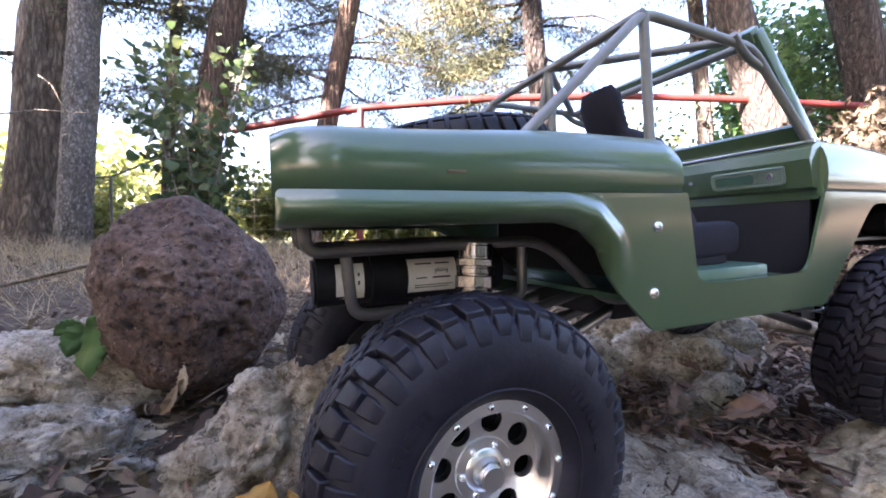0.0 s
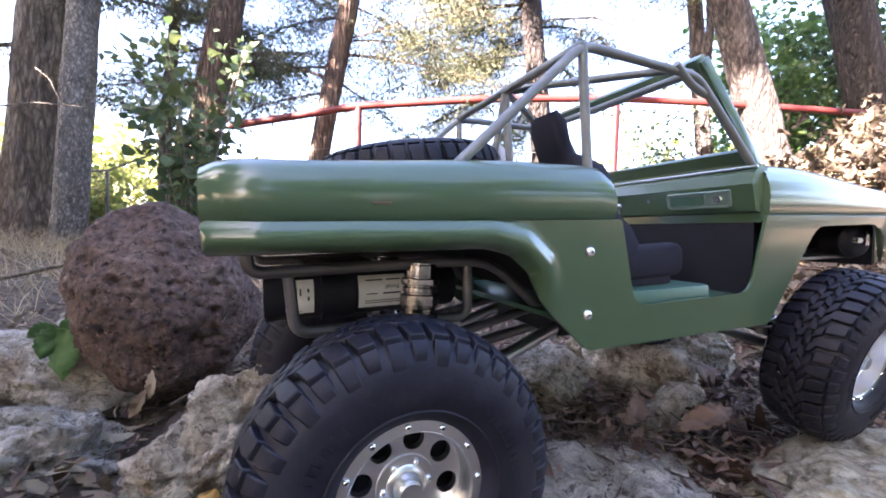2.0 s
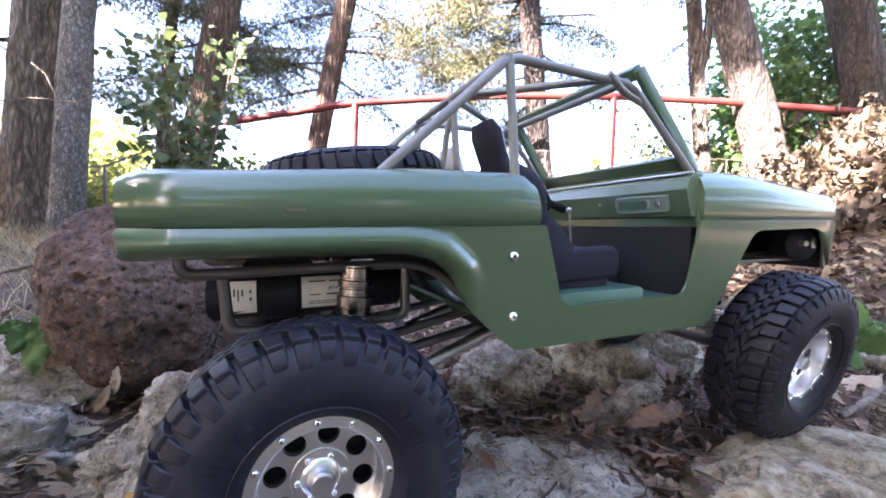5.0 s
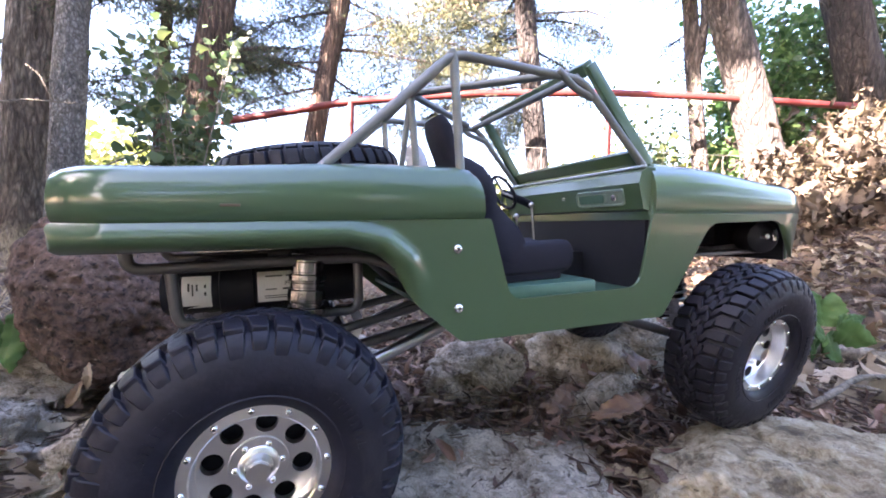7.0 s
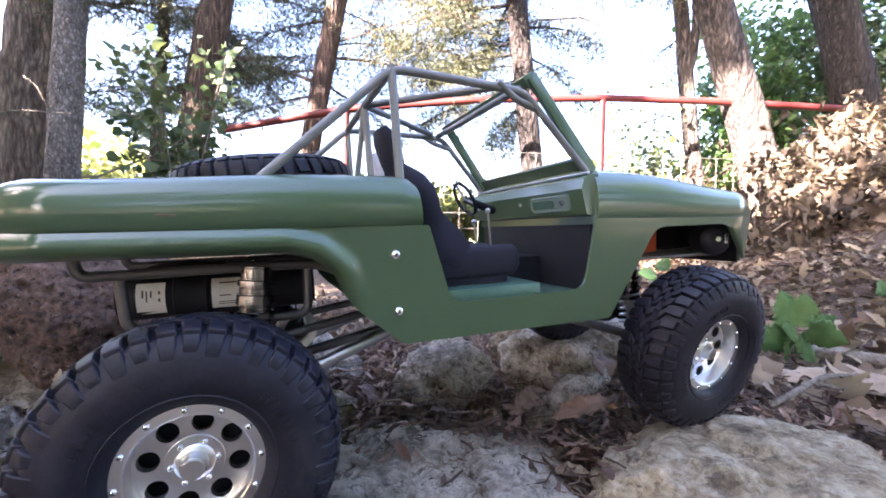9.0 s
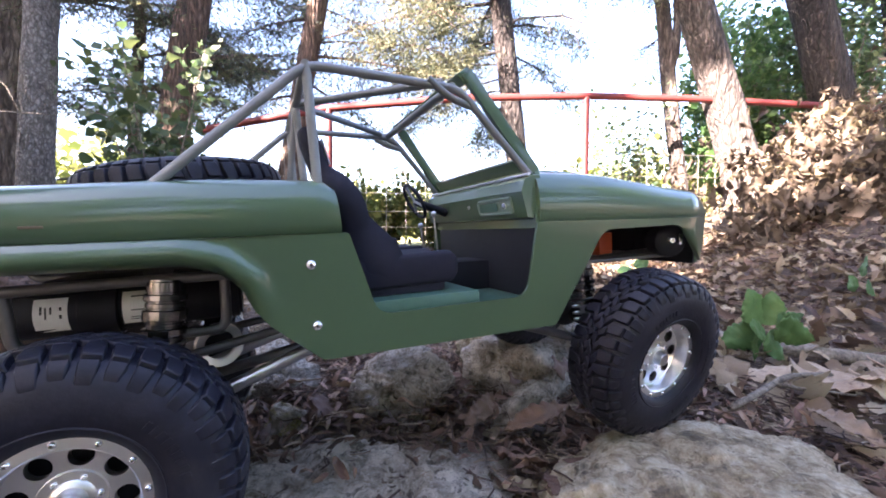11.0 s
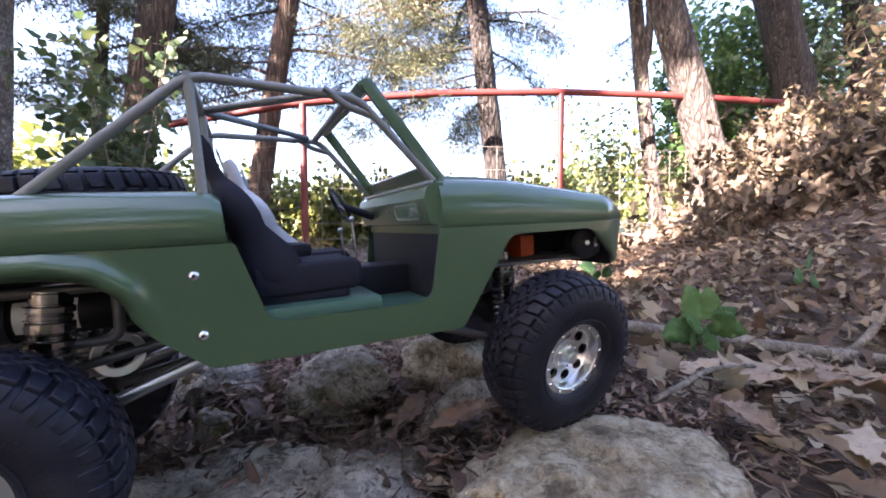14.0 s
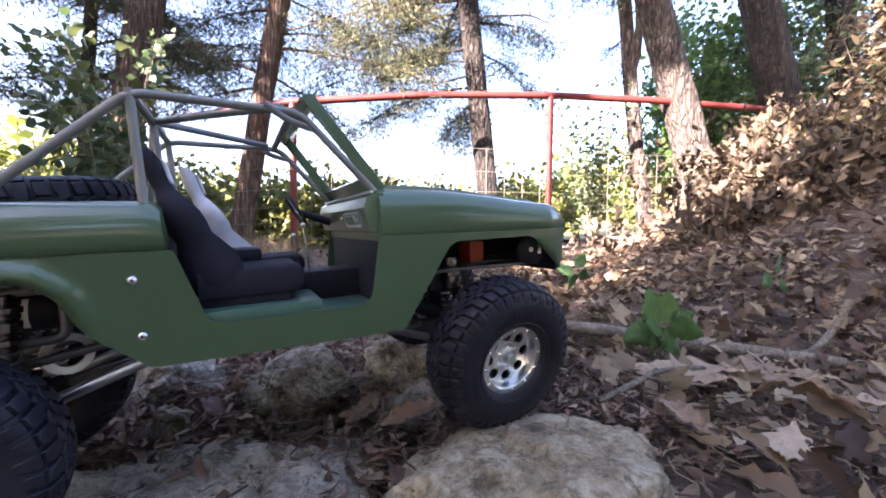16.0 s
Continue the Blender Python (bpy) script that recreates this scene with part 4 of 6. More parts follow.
def make_tyre(parent=None):
    """A mud tyre, axis y, outer face towards -y."""
    bm = bmesh.new()
    prof = [(0.0250, -0.0005), (0.0264, -0.0030), (0.0295, -0.0048), (0.034, -0.0060), (0.0385, -0.0064), (0.0435, -0.0058), (0.0480, -0.0042), (0.0512, -0.0012), (0.0528, 0.003), (0.0538, 0.010), (0.0541, 0.0145), (0.0538, 0.019), (0.0528, 0.026), (0.0512, 0.0302), (0.0480, 0.0332), (0.0435, 0.0348), (0.0385, 0.0354), (0.034, 0.035), (0.0295, 0.0338), (0.0264, 0.032), (0.025, 0.0295)]
    revolve(bm, prof, 80)
    for rr, yy in ((0.0302, -0.0052),):
        tube(bm, [(rr * math.cos(2 * math.pi * k / 64), yy, rr * math.sin(2 * math.pi * k / 64)) for k in range(65)], 0.0004, 5)
    bmesh.ops.recalc_face_normals(bm, faces=bm.faces)
    ty = link("tyre", bm, RUBBER, parent, angle=60)
    bm = bmesh.new()
    rj = random.Random(8)
    n = 40
    pitch = 2 * math.pi / n

    def block(a, edge, wid, skew, drop):
        """One lug: a strip of (y, r) points across, with a half-width in pitches at each."""
        tops, bots = [], []
        for (yy, rr), w, sk in zip(edge, wid, skew):
            for sgn in (-1, 1):
                an = a + pitch * (sk + sgn * w)
                tops.append(bm.verts.new((rr * math.cos(an), yy, rr * math.sin(an))))
                an = a + pitch * (sk + sgn * (w + 0.035))
                rb = rr - drop
                bots.append(bm.verts.new((rb * math.cos(an), yy + (0.0006 if rr < 0.054 and yy < 0.014 else -0.0006 if rr < 0.054 else 0), rb * math.sin(an))))
        m = len(edge)
        for i in range(0, 2 * m - 2, 2):
            bm.faces.new((tops[i], tops[i + 1], tops[i + 3], tops[i + 2]))
            bm.faces.new((tops[i], tops[i + 2], bots[i + 2], bots[i]))
            bm.faces.new((tops[i + 1], bots[i + 1], bots[i + 3], tops[i + 3]))
        bm.faces.new((tops[0], bots[0], bots[1], tops[1]))
        bm.faces.new((tops[-2], tops[-1], bots[-1], bots[-2]))

    for k in range(n):
        a = pitch * k
        j = lambda s: rj.uniform(-s, s)
        lng = k % 2 == 0
        low = (-0.0055, 0.0450) if lng else (-0.0050, 0.0474)
        near = [low, (-0.0040, 0.0505), (-0.0012, 0.0536), (0.0025, 0.0553), (0.0086 if lng else 0.0070, 0.0562)]
        wid = [0.33, 0.35, 0.37, 0.38, 0.33 + j(0.05)] if lng else [0.30, 0.33, 0.36, 0.37, 0.38]
        sk = [0.0, 0.0, 0.0, 0.06, 0.16 + j(0.04)]
        wall, top = [near[0], near[1], (-0.0021, 0.0528)], [(-0.0010, 0.0541), (0.0025, 0.0555), near[4]]
        for turn, flip in ((0.0, False), (0.35, True)):
            for strip, ww, ss in ((wall, wid[:3], sk[:3]), (top, [wid[2] * (0.92 + j(0.06)), wid[3], wid[4]], sk[2:])):
                block(a + pitch * (turn + j(0.03)), [(0.029 - yy, rr) for yy, rr in strip] if flip else strip, ww, [-q for q in ss] if flip else ss, 0.0030)
        for c, sgn, off in ((0.0096, 1, 0.55), (0.0129, -1, 0.20), (0.0162, 1, 0.80), (0.0195, -1, 0.45)):
            y0 = c + j(0.0004)
            block(a + pitch * (off + j(0.05)), [(y0 - 0.0019, 0.0562), (y0 + j(0.0008), 0.0564), (y0 + 0.0019, 0.0562)], [0.26 + j(0.08), 0.36 + j(0.05), 0.28 + j(0.08)], [-0.24 * sgn + j(0.1), 0.0, 0.24 * sgn + j(0.1)], 0.0024)
    bmesh.ops.recalc_face_normals(bm, faces=bm.faces)
    side_print = bmesh.new()
    for start, count in ((20, 9), (140, 7), (215, 9), (325, 6)):
        for k in range(count):
            a = radians(start + k * 4.6)
            m = Matrix.Translation((0.0368 * math.cos(a), -0.0063, 0.0368 * math.sin(a))) @ Euler((0, -a, 0)).to_matrix().to_4x4()
            box(side_print, (0, 0, 0), (0.0034, 0.0007, 0.0014 if k % 3 else 0.0020), 0.0, m)
    tagged(link("raised_lettering", side_print, RUBBER, ty), kind="stuff")
    tr = link("tread", bm, RUBBER, ty, angle=35)
    bvm = tr.modifiers.new("edge", "BEVEL")
    bvm.width, bvm.segments, bvm.limit_method = 0.0004, 1, "ANGLE"
    return ty


def make_wheel(name="wheel"):
    """Machined eight-hole wheel with its bolted rim ring, hub and tyre."""
    bm = bmesh.new()
    holed_disc(bm, 0.0070, 0.0209, 0.0157, 0.0039, 8, 0.0066, 0.003)
    bmesh.ops.remove_doubles(bm, verts=bm.verts, dist=0.0002)
    bmesh.ops.recalc_face_normals(bm, faces=bm.faces)
    w = link(name, bm, ALU, truck, angle=35)
    bm = bmesh.new()
    revolve(bm, [(0.0106, 0.0067), (0.0103, 0.0058), (0.0072, 0.0056), (0.0066, 0.0050), (0.0050, 0.0046), (0.0046, 0.0020)], 48)
    bmesh.ops.recalc_face_normals(bm, faces=bm.faces)
    part("hub", bm, ALU, w, angle=35)
    bm = bmesh.new()
    revolve(bm, [(0.0208, 0.0066), (0.0213, -0.0008), (0.0219, -0.0014), (0.0255, -0.0012), (0.0262, -0.0004), (0.0262, 0.002)], 64)
    bmesh.ops.recalc_face_normals(bm, faces=bm.faces)
    part("rim_ring", bm, ALU, w, "machined ring bolted to the rim", angle=35)
    bm = bmesh.new()
    cyl(bm, (0, 0.004, 0), (0, -0.0002, 0), 0.0044, 0.0042, 32)
    bmesh.ops.bevel(bm, geom=[e for e in bm.edges if all(v.co.y < -0.0001 for v in e.verts)], offset=0.0004, segments=2, affect="EDGES")
    part("hub_cap", bm, ALU, w, angle=30)
    for k in range(12):
        a = 2 * math.pi * (k + 0.5) / 12
        bm = bmesh.new()
        c = (0.0238 * math.cos(a), -0.0013, 0.0238 * math.sin(a))
        button_head(bm, (c[0], -0.0010, c[2]), 0.00125, 0.0012)
        bolt = part("rim_bolt", bm, SCREW, w)
        bm = bmesh.new()
        cyl(bm, (c[0], -0.0016, c[2]), (c[0], -0.00225, c[2]), 0.00045, n=6)
        part("socket", bm, BOLT, bolt)
    for k in range(6):
        a = 2 * math.pi * (k + 0.25) / 6
        bm = bmesh.new()
        c = (0.0082 * math.cos(a), 0, 0.0082 * math.sin(a))
        button_head(bm, (c[0], 0.0057, c[2]), 0.0012, 0.0010)
        part("hub_bolt", bm, SCREW, w)
    # black drum added to darken the wheel's inside behind its holes
    bm = bmesh.new()
    cyl(bm, (0, 0.016, 0), (0, 0.0352, 0), 0.0262, n=32)
    part("brake_drum", bm, BLACK, w)
    make_tyre(w)
    return w


w0 = make_wheel()
w0.scale = (1.05, 1.05, 1.05)
w0.rotation_euler = (0, radians(12), 0)
LEAN = Matrix.Translation((WB, 0, 0)) @ Matrix.Rotation(radians(11), 4, "X")   # the front axle stands higher on its far side
for m in (LEAN @ pose(0, 0, 0, 0, 40, 1.5), pose(0, 2 * MID, 0, 0, 25, 180), LEAN @ pose(0, 2 * MID, 0, 0, 70, 180)):
    w = copy_thing(w0, m)

# body screws
for x, z in ((0.0895, 0.081), (0.0912, 0.0515)):
    bm = bmesh.new()
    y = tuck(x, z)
    button_head(bm, (x, y, z), 0.0024, 0.0019)
    scr = part("body_screw", bm, SCREW, truck, "polished socket screw")
    bm = bmesh.new()
    cyl(bm, (x, y - 0.0012, z), (x, y - 0.00195, z), 0.0008, n=6)
    part("socket", bm, BOLT, scr)
bm = bmesh.new()
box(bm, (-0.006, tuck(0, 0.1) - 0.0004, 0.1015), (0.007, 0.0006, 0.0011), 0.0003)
part("paint_scuff", bm, SCUFF, truck, "small rust-red scuff on the paint")

# chassis: rails, links, axles, shocks
for f in (lambda p: p, far):
    bm = bmesh.new()
    tube(bm, bent([f(p) for p in ((-0.052, 0.054, 0.090), (-0.052, 0.054, 0.0745), (0.022, 0.054, 0.0755), (0.062, 0.054, 0.0755), (0.098, 0.050, 0.0415), (0.232, 0.050, 0.040), (0.275, 0.05, 0.066), (0.375, 0.054, 0.070))], 0.014), 0.0027, 12)
    part("frame_tube", bm, DARKSTEEL, truck)
    bm = bmesh.new()
    tube(bm, bent([f(p) for p in ((-0.036, 0.056, 0.0725), (-0.034, 0.056, 0.047), (0.050, 0.056, 0.047), (0.050, 0.056, 0.074))], 0.007), 0.0026, 10)
    part("frame_loop", bm, DARKSTEEL, truck)
    bm = bmesh.new()
    cyl(bm, f((0.020, 0.050, 0.006)), f((0.112, 0.056, 0.037)), 0.0036, n=14)
    part("lower_link", bm, CHROME, truck, "thick bright lower suspension link")
    bm = bmesh.new()
    cyl(bm, f((0.012, 0.062, 0.030)), f((0.110, 0.070, 0.046)), 0.0026, n=12)
    part("upper_link", bm, DARKSTEEL, truck)
    bm = bmesh.new()
    cyl(bm, f((WB - 0.02, 0.052, 0.004)), f((0.200, 0.058, 0.036)), 0.0034, n=14)
    part("lower_link", bm, DARKSTEEL, truck)
    for x0, lean in ((0.025, -0.006), (WB - 0.022, 0.004)):
        top, low = Vector(f((x0, 0.056, 0.078))), Vector(f((x0 + lean, 0.052, 0.008)))
        d = low - top
        bm = bmesh.new()
        cyl(bm, top + d * 0.04, top + d * 0.64, 0.0078, n=24)
        shock = part("shock_absorber", bm, BLACKCHROME, truck, "dark polished coil-over shock absorber", angle=30)
        for s0, s1, rr, sides in ((0.05, 0.13, 0.0078, 28), (0.14, 0.19, 0.0088, 14), (0.20, 0.24, 0.0080, 28), (0.25, 0.33, 0.0090, 14), (0.34, 0.37, 0.0078, 28), (0.38, 0.43, 0.0092, 14), (0.44, 0.47, 0.0080, 28), (0.485, 0.53, 0.0088, 28), (0.545, 0.58, 0.0076, 28)):
            bm = bmesh.new()
            cyl(bm, top + d * s0, top + d * s1, rr * 1.06, n=sides)
            bmesh.ops.bevel(bm, geom=[e for e in bm.edges if len(e.link_faces) == 2 and max(len(f.verts) for f in e.link_faces) > 4], offset=0.0005, segments=1, affect="EDGES")
            part("collar", bm, BLACKCHROME, shock, angle=20)
        bm = bmesh.new()
        cyl(bm, top + d * 0.6, top + d * 0.97, 0.0036, n=16)
        part("rod", bm, CHROME, shock)
        bm = bmesh.new()
        zax = d.normalized()
        xa = zax.orthogonal().normalized()
        ya = zax.cross(xa)
        tube(bm, [top + d * (0.44 + 0.5 * i / 70) + (xa * math.cos(i * 0.62) + ya * math.sin(i * 0.62)) * 0.0088 for i in range(71)], 0.0009, 6)
        part("coil_spring", bm, CHROME, shock)
for x0 in (0.0, WB):
    bm = bmesh.new()
    cyl(bm, (x0, 0.03, 0), (x0, 2 * MID - 0.03, 0), 0.0065, n=16)
    bmesh.ops.create_uvsphere(bm, u_segments=20, v_segments=12, radius=0.0165, matrix=Matrix.Translation((x0, MID + 0.012, 0.001)) @ Matrix.Diagonal((1, 0.8, 1, 1)))
    cyl(bm, (x0 + (0.012 if x0 < 0.1 else -0.012), MID + 0.012, 0.001), (x0 + (0.036 if x0 < 0.1 else -0.036), MID + 0.012, 0.010), 0.009, 0.006, 16)
    for yy in (0.052, 2 * MID - 0.052):
        box(bm, (x0, yy, 0.004), (0.020, 0.008, 0.016), 0.002)
    if x0 == WB:
        bmesh.ops.transform(bm, matrix=LEAN @ Matrix.Translation((-WB, 0, 0)), verts=bm.verts)
    part("axle", bm, BLACK, truck, "black axle with its bulging differential")
    bm = bmesh.new()
    cyl(bm, (x0 + (0.036 if x0 < 0.1 else -0.036), MID + 0.012, 0.010), (0.15, MID, 0.034), 0.0034, n=12)
    part("drive_shaft", bm, DARKSTEEL, truck)
bm = bmesh.new()
box(bm, (0.155, MID, 0.036), (0.10, 0.075, 0.012), 0.003)
part("skid_plate", bm, BLACK, truck)
bm = bmesh.new()
revolve(bm, [(0.008, -0.0015), (0.0122, -0.002), (0.0127, 0.0015), (0.008, 0.0018)], 40)
bmesh.ops.transform(bm, matrix=Matrix.Translation((0.044, 0.075, 0.034)) @ Euler((0, 0, 0.3)).to_matrix().to_4x4(), verts=bm.verts)
part("spur_gear", bm, ALU, truck, "bright round gear disc")

# battery under the tail: black cylinder, strap, two labels
bm = bmesh.new()
cyl(bm, (-0.047, 0.094, 0.058), (0.056, 0.094, 0.059), 0.0125, n=32)
bmesh.ops.bevel(bm, geom=[e for e in bm.edges if len({round(v.co.x, 3) for v in e.verts}) == 1], offset=0.0015, segments=2, affect="EDGES")
battery = part("battery_pack", bm, BLACK, truck, "black cylindrical battery pack with white labels")


def wrap_label(x0, x1, a0, a1, r=0.0127):
    bm = bmesh.new()
    rows = []
    for x in bow(x0, x1, 4):
        rows.append([bm.verts.new((x, 0.094 - r * math.cos(t), 0.0585 + r * math.sin(t))) for t in bow(radians(a0), radians(a1), 10)])
    grid_faces(bm, rows)
    return bm


lab1 = part("label", wrap_label(-0.037, -0.0235, -42, 42), LABEL, battery, "white paper label with small dark print")
lab2 = part("label", wrap_label(-0.001, 0.026, -40, 45), LABEL, battery, "white paper label with small dark print")
bm = bmesh.new()
revolve(bm, [(0.0129, -0.0085), (0.0142, -0.008), (0.0142, 0.008), (0.0129, 0.0085)], 32)
bmesh.ops.transform(bm, matrix=Matrix.Translation((-0.0115, 0.094, 0.0583)) @ Euler((0, 0, radians(90))).to_matrix().to_4x4(), verts=bm.verts)
part("strap", bm, BLACK, battery)
bm = bmesh.new()
box(bm, (-0.012, 0.088, 0.0745), (0.034, 0.03, 0.005), 0.0012)
part("battery_bracket", bm, BLACK, battery)


def print_bars(rows, parent):
    for x, z, w, h in rows:
        bm = bmesh.new()
        t = math.asin((z - 0.0585) / 0.0129)
        box(bm, (x, 0.094 - 0.0129 * math.cos(t), z), (w, 0.0002, h), 0, Euler((-t, 0, 0)).to_matrix().to_4x4())
        part("print_bar", bm, INK, parent)


print_bars([(-0.0338, 0.0615, 0.0009, 0.0042), (-0.0320, 0.0600, 0.0007, 0.006), (-0.0300, 0.0612, 0.0008, 0.0036), (-0.0262, 0.0578, 0.0010, 0.002), (-0.0262, 0.0618, 0.0010, 0.0018)], lab1)
print_bars([(0.0075, 0.0650, 0.009, 0.0008), (0.0180, 0.0650, 0.008, 0.0008), (0.0170, 0.0578, 0.010, 0.0009), (0.006, 0.0578, 0.006, 0.0006), (0.013, 0.0540, 0.021, 0.0004), (0.012, 0.0528, 0.019, 0.0004)], lab2)
txt = bpy.data.curves.new("printed_word", "FONT")
txt.body, txt.size, txt.extrude, txt.align_x, txt.align_y = "Retail", 0.0034, 0.0001, "CENTER", "CENTER"
_tm = new("printed_word_source", txt)
_dg = bpy.context.evaluated_depsgraph_get()
_me = bpy.data.meshes.new_from_object(_tm.evaluated_get(_dg))
bpy.data.objects.remove(_tm)
_me.materials.clear()
_me.materials.append(INK)
word = new("printed_word", _me)
word.parent = lab2
word.matrix_local = pose(0.017, 0.094 - 0.0131, 0.0612, 90, 180, 0)

# front bay: servo, tray, lamp bracket
bm = bmesh.new()
box(bm, (0.322, 0.066, 0.078), (0.014, 0.02, 0.018), 0.001)
part("servo", bm, RED, truck, "orange-red servo box in the front bay")
bm = bmesh.new()
box(bm, (0.320, MID, 0.0675), (0.10, 0.11, 0.0025), 0.0006)
part("front_tray", bm, DARKSTEEL, truck)
# inner wing, with black sheets added so the bay looks dark inside
bm = bmesh.new()
box(bm, (0.312, MID + 0.062, 0.084), (0.142, 0.004, 0.056), 0.0008)
box(bm, (0.262, MID, 0.080), (0.004, 0.13, 0.05), 0.0008)
box(bm, (0.3826, MID, 0.083), (0.002, 0.127, 0.0455), 0.0005)
box(bm, (0.318, 0.080, 0.094), (0.128, 0.003, 0.046), 0.0006)
part("inner_wing", bm, BLACK, truck)
bm = bmesh.new()
box(bm, (0.374, 0.046, 0.080), (0.012, 0.028, 0.022), 0.003)
revolve(bm, [(0.0001, 0.0), (0.0085, 0.0004), (0.0118, 0.0030), (0.0124, 0.0060), (0.0112, 0.020), (0.0001, 0.021)], 32)
bmesh.ops.transform(bm, matrix=pose(0.3550, 0.0225, 0.0790, 0, 0, -24), verts=[v for v in bm.verts if v.co.z < 0.05])
lampb = part("lamp_bucket", bm, BLACK, truck, "round black lamp bucket")
bm = bmesh.new()
cyl(bm, (0.3535, 0.0240, 0.0800), (0.3520, 0.0200, 0.0800), 0.0028, 0.0020, 12)
box(bm, (0.3600, 0.0195, 0.0805), (0.0035, 0.0016, 0.0085), 0.0005)
part("lamp_bolt", bm, SCREW, lampb)

# seats


def seat(x0, y0, shell, facing, label):
    bm = bmesh.new()
    secs = [(0.134, 0.062, 0.020, 0.012), (0.1315, 0.070, 0.0235, 0.0185), (0.1275, 0.078, 0.0245, 0.0220), (0.1235, 0.086, 0.0235, 0.0215), (0.1195, 0.094, 0.0220, 0.0165), (0.1160, 0.101, 0.0225, 0.0120), (0.1130, 0.108, 0.0258, 0.0130), (0.1095, 0.115, 0.0272, 0.0128), (0.1068, 0.121, 0.0262, 0.0100), (0.1045, 0.1255, 0.0205, 0.0074), (0.1015, 0.130, 0.0122, 0.0055), (0.0990, 0.136, 0.0120, 0.0056), (0.0960, 0.146, 0.0124, 0.006), (0.0935, 0.152, 0.0092, 0.004)]
    rows = []
    for x, z, hw, th in secs:
        row = []
        for k in range(20):
            a = 2 * math.pi * k / 20
            cx, sx = math.cos(a), math.sin(a)
            w = hw * (abs(cx) ** 0.6) * (1 if cx > 0 else -1)
            t = th * (abs(sx) ** 0.8) * (1 if sx > 0 else -1)
            if sx < 0 and abs(cx) < 0.75:
                t *= 0.45
            row.append(bm.verts.new((x0 + x - t * 0.86, y0 + w, z - t * 0.35)))
        rows.append(row + [row[0]])
    grid_faces(bm, rows)
    bm.faces.new(rows[0][:-1])
    bm.faces.new(rows[-1][:-1])
    bmesh.ops.recalc_face_normals(bm, faces=bm.faces)
    s = part("seat_back", bm, shell, truck, label, angle=60)
    bm = bmesh.new()
    rows = []
    for i in range(31):
        t = i / 30
        x = x0 + 0.116 + 0.058 * t
        k = max(0.0, 1 - max(0.0, (t - 0.90) / 0.10) ** 2.4) ** 0.5
        hw, hz = 0.0235 * (0.92 + 0.08 * k), 0.0098 * max(k, 0.55)
        row = []
        for q in range(24):
            a = 2 * math.pi * q / 24
            cx, sx = math.cos(a), math.sin(a)
            w = hw * abs(cx) ** 0.26 * (1 if cx > 0 else -1)
            z = hz * abs(sx) ** 0.3 * (1 if sx > 0 else -1)
            if sx > 0:
                z -= 0.0035 * max(0.0, 1 - (w / (hw * 0.72)) ** 2) * k
            row.append(bm.verts.new((x, y0 + w, 0.0720 + 0.0015 * t + z)))
        rows.append(row + [row[0]])
    grid_faces(bm, rows)
    bm.faces.new(rows[0][:-1])
    bm.faces.new(rows[-1][:-1])
    bmesh.ops.recalc_face_normals(bm, faces=bm.faces)
    part("seat_cushion", bm, facing, s, angle=60)
    bm = bmesh.new()
    box(bm, (x0 + 0.141, y0, 0.0635), (0.050, 0.0425, 0.0080), 0.002)
    part("seat_base", bm, facing, s)
    bm = bmesh.new()
    box(bm, (x0 + 0.126, y0, 0.0605), (0.016, 0.042, 0.010), 0.003)
    part("seat_hinge", bm, BLACK, s)
    # pale plate paints the sheen and the print on the headrest
    bm = bmesh.new()
    box(bm, (x0 + 0.1035, y0, 0.1395), (0.0012, 0.0165, 0.014), 0.0005, Euler((0, radians(-16), 0)).to_matrix().to_4x4())
    part("headrest_panel", bm, PALE, s, "pale grey plate for the sheen and print on the headrest")


seat(0.0, 0.050, FABRIC, FABRIC, "black high-backed bucket seat")
seat(0.012, 2 * MID - 0.048, PALE, FABRIC, "black bucket seat with a pale grey back")
bm = bmesh.new()
box(bm, (0.128, MID, 0.085), (0.05, 0.03, 0.012), 0.004)
part("console", bm, BLACK, truck, "black centre console between the seats")

# steering wheel and column, gear levers
bm = bmesh.new()
tilt = Euler((0, radians(62), 0)).to_matrix().to_4x4()
ring = [tilt @ Vector((0.0145 * math.cos(2 * math.pi * k / 32), 0.0145 * math.sin(2 * math.pi * k / 32), 0)) + Vector((0.184, 0.124, 0.118)) for k in range(33)]
tube(bm, ring, 0.0014, 8)
sw = part("steering_wheel", bm, BLACK, truck)
for k in range(3):
    bm = bmesh.new()
    cyl(bm, (0.184, 0.124, 0.118), ring[[4, 15, 26][k]], 0.0011, n=8)
    part("spoke", bm, STEEL, sw)
bm = bmesh.new()
cyl(bm, (0.184, 0.124, 0.118), (0.212, 0.124, 0.108), 0.003, 0.0035, 14)
part("steering_column", bm, BLACK, sw)
for x, y, h in ((0.186, MID - 0.005, 0.106), (0.180, MID + 0.006, 0.098)):
    bm = bmesh.new()
    cyl(bm, (x, y, 0.068), (x - 0.003, y, h), 0.0008, n=8)
    bmesh.ops.create_uvsphere(bm, u_segments=12, v_segments=8, radius=0.0021, matrix=Matrix.Translation((x - 0.003, y, h)))
    part("gear_lever", bm, CHROME, truck)

# spare tyre lies in the bed
spare = new("spare_tyre")
tagged(spare, "black mud tyre lying flat in the truck bed", "tyre")
ty = make_tyre(spare)
ty.scale = (0.92, 0.92, 0.92)
spare.matrix_world = truck.matrix_world @ pose(0.033, 0.090, 0.1035, 0, -5, 0) @ pose(0, 0, 0, 90, 0, 15)

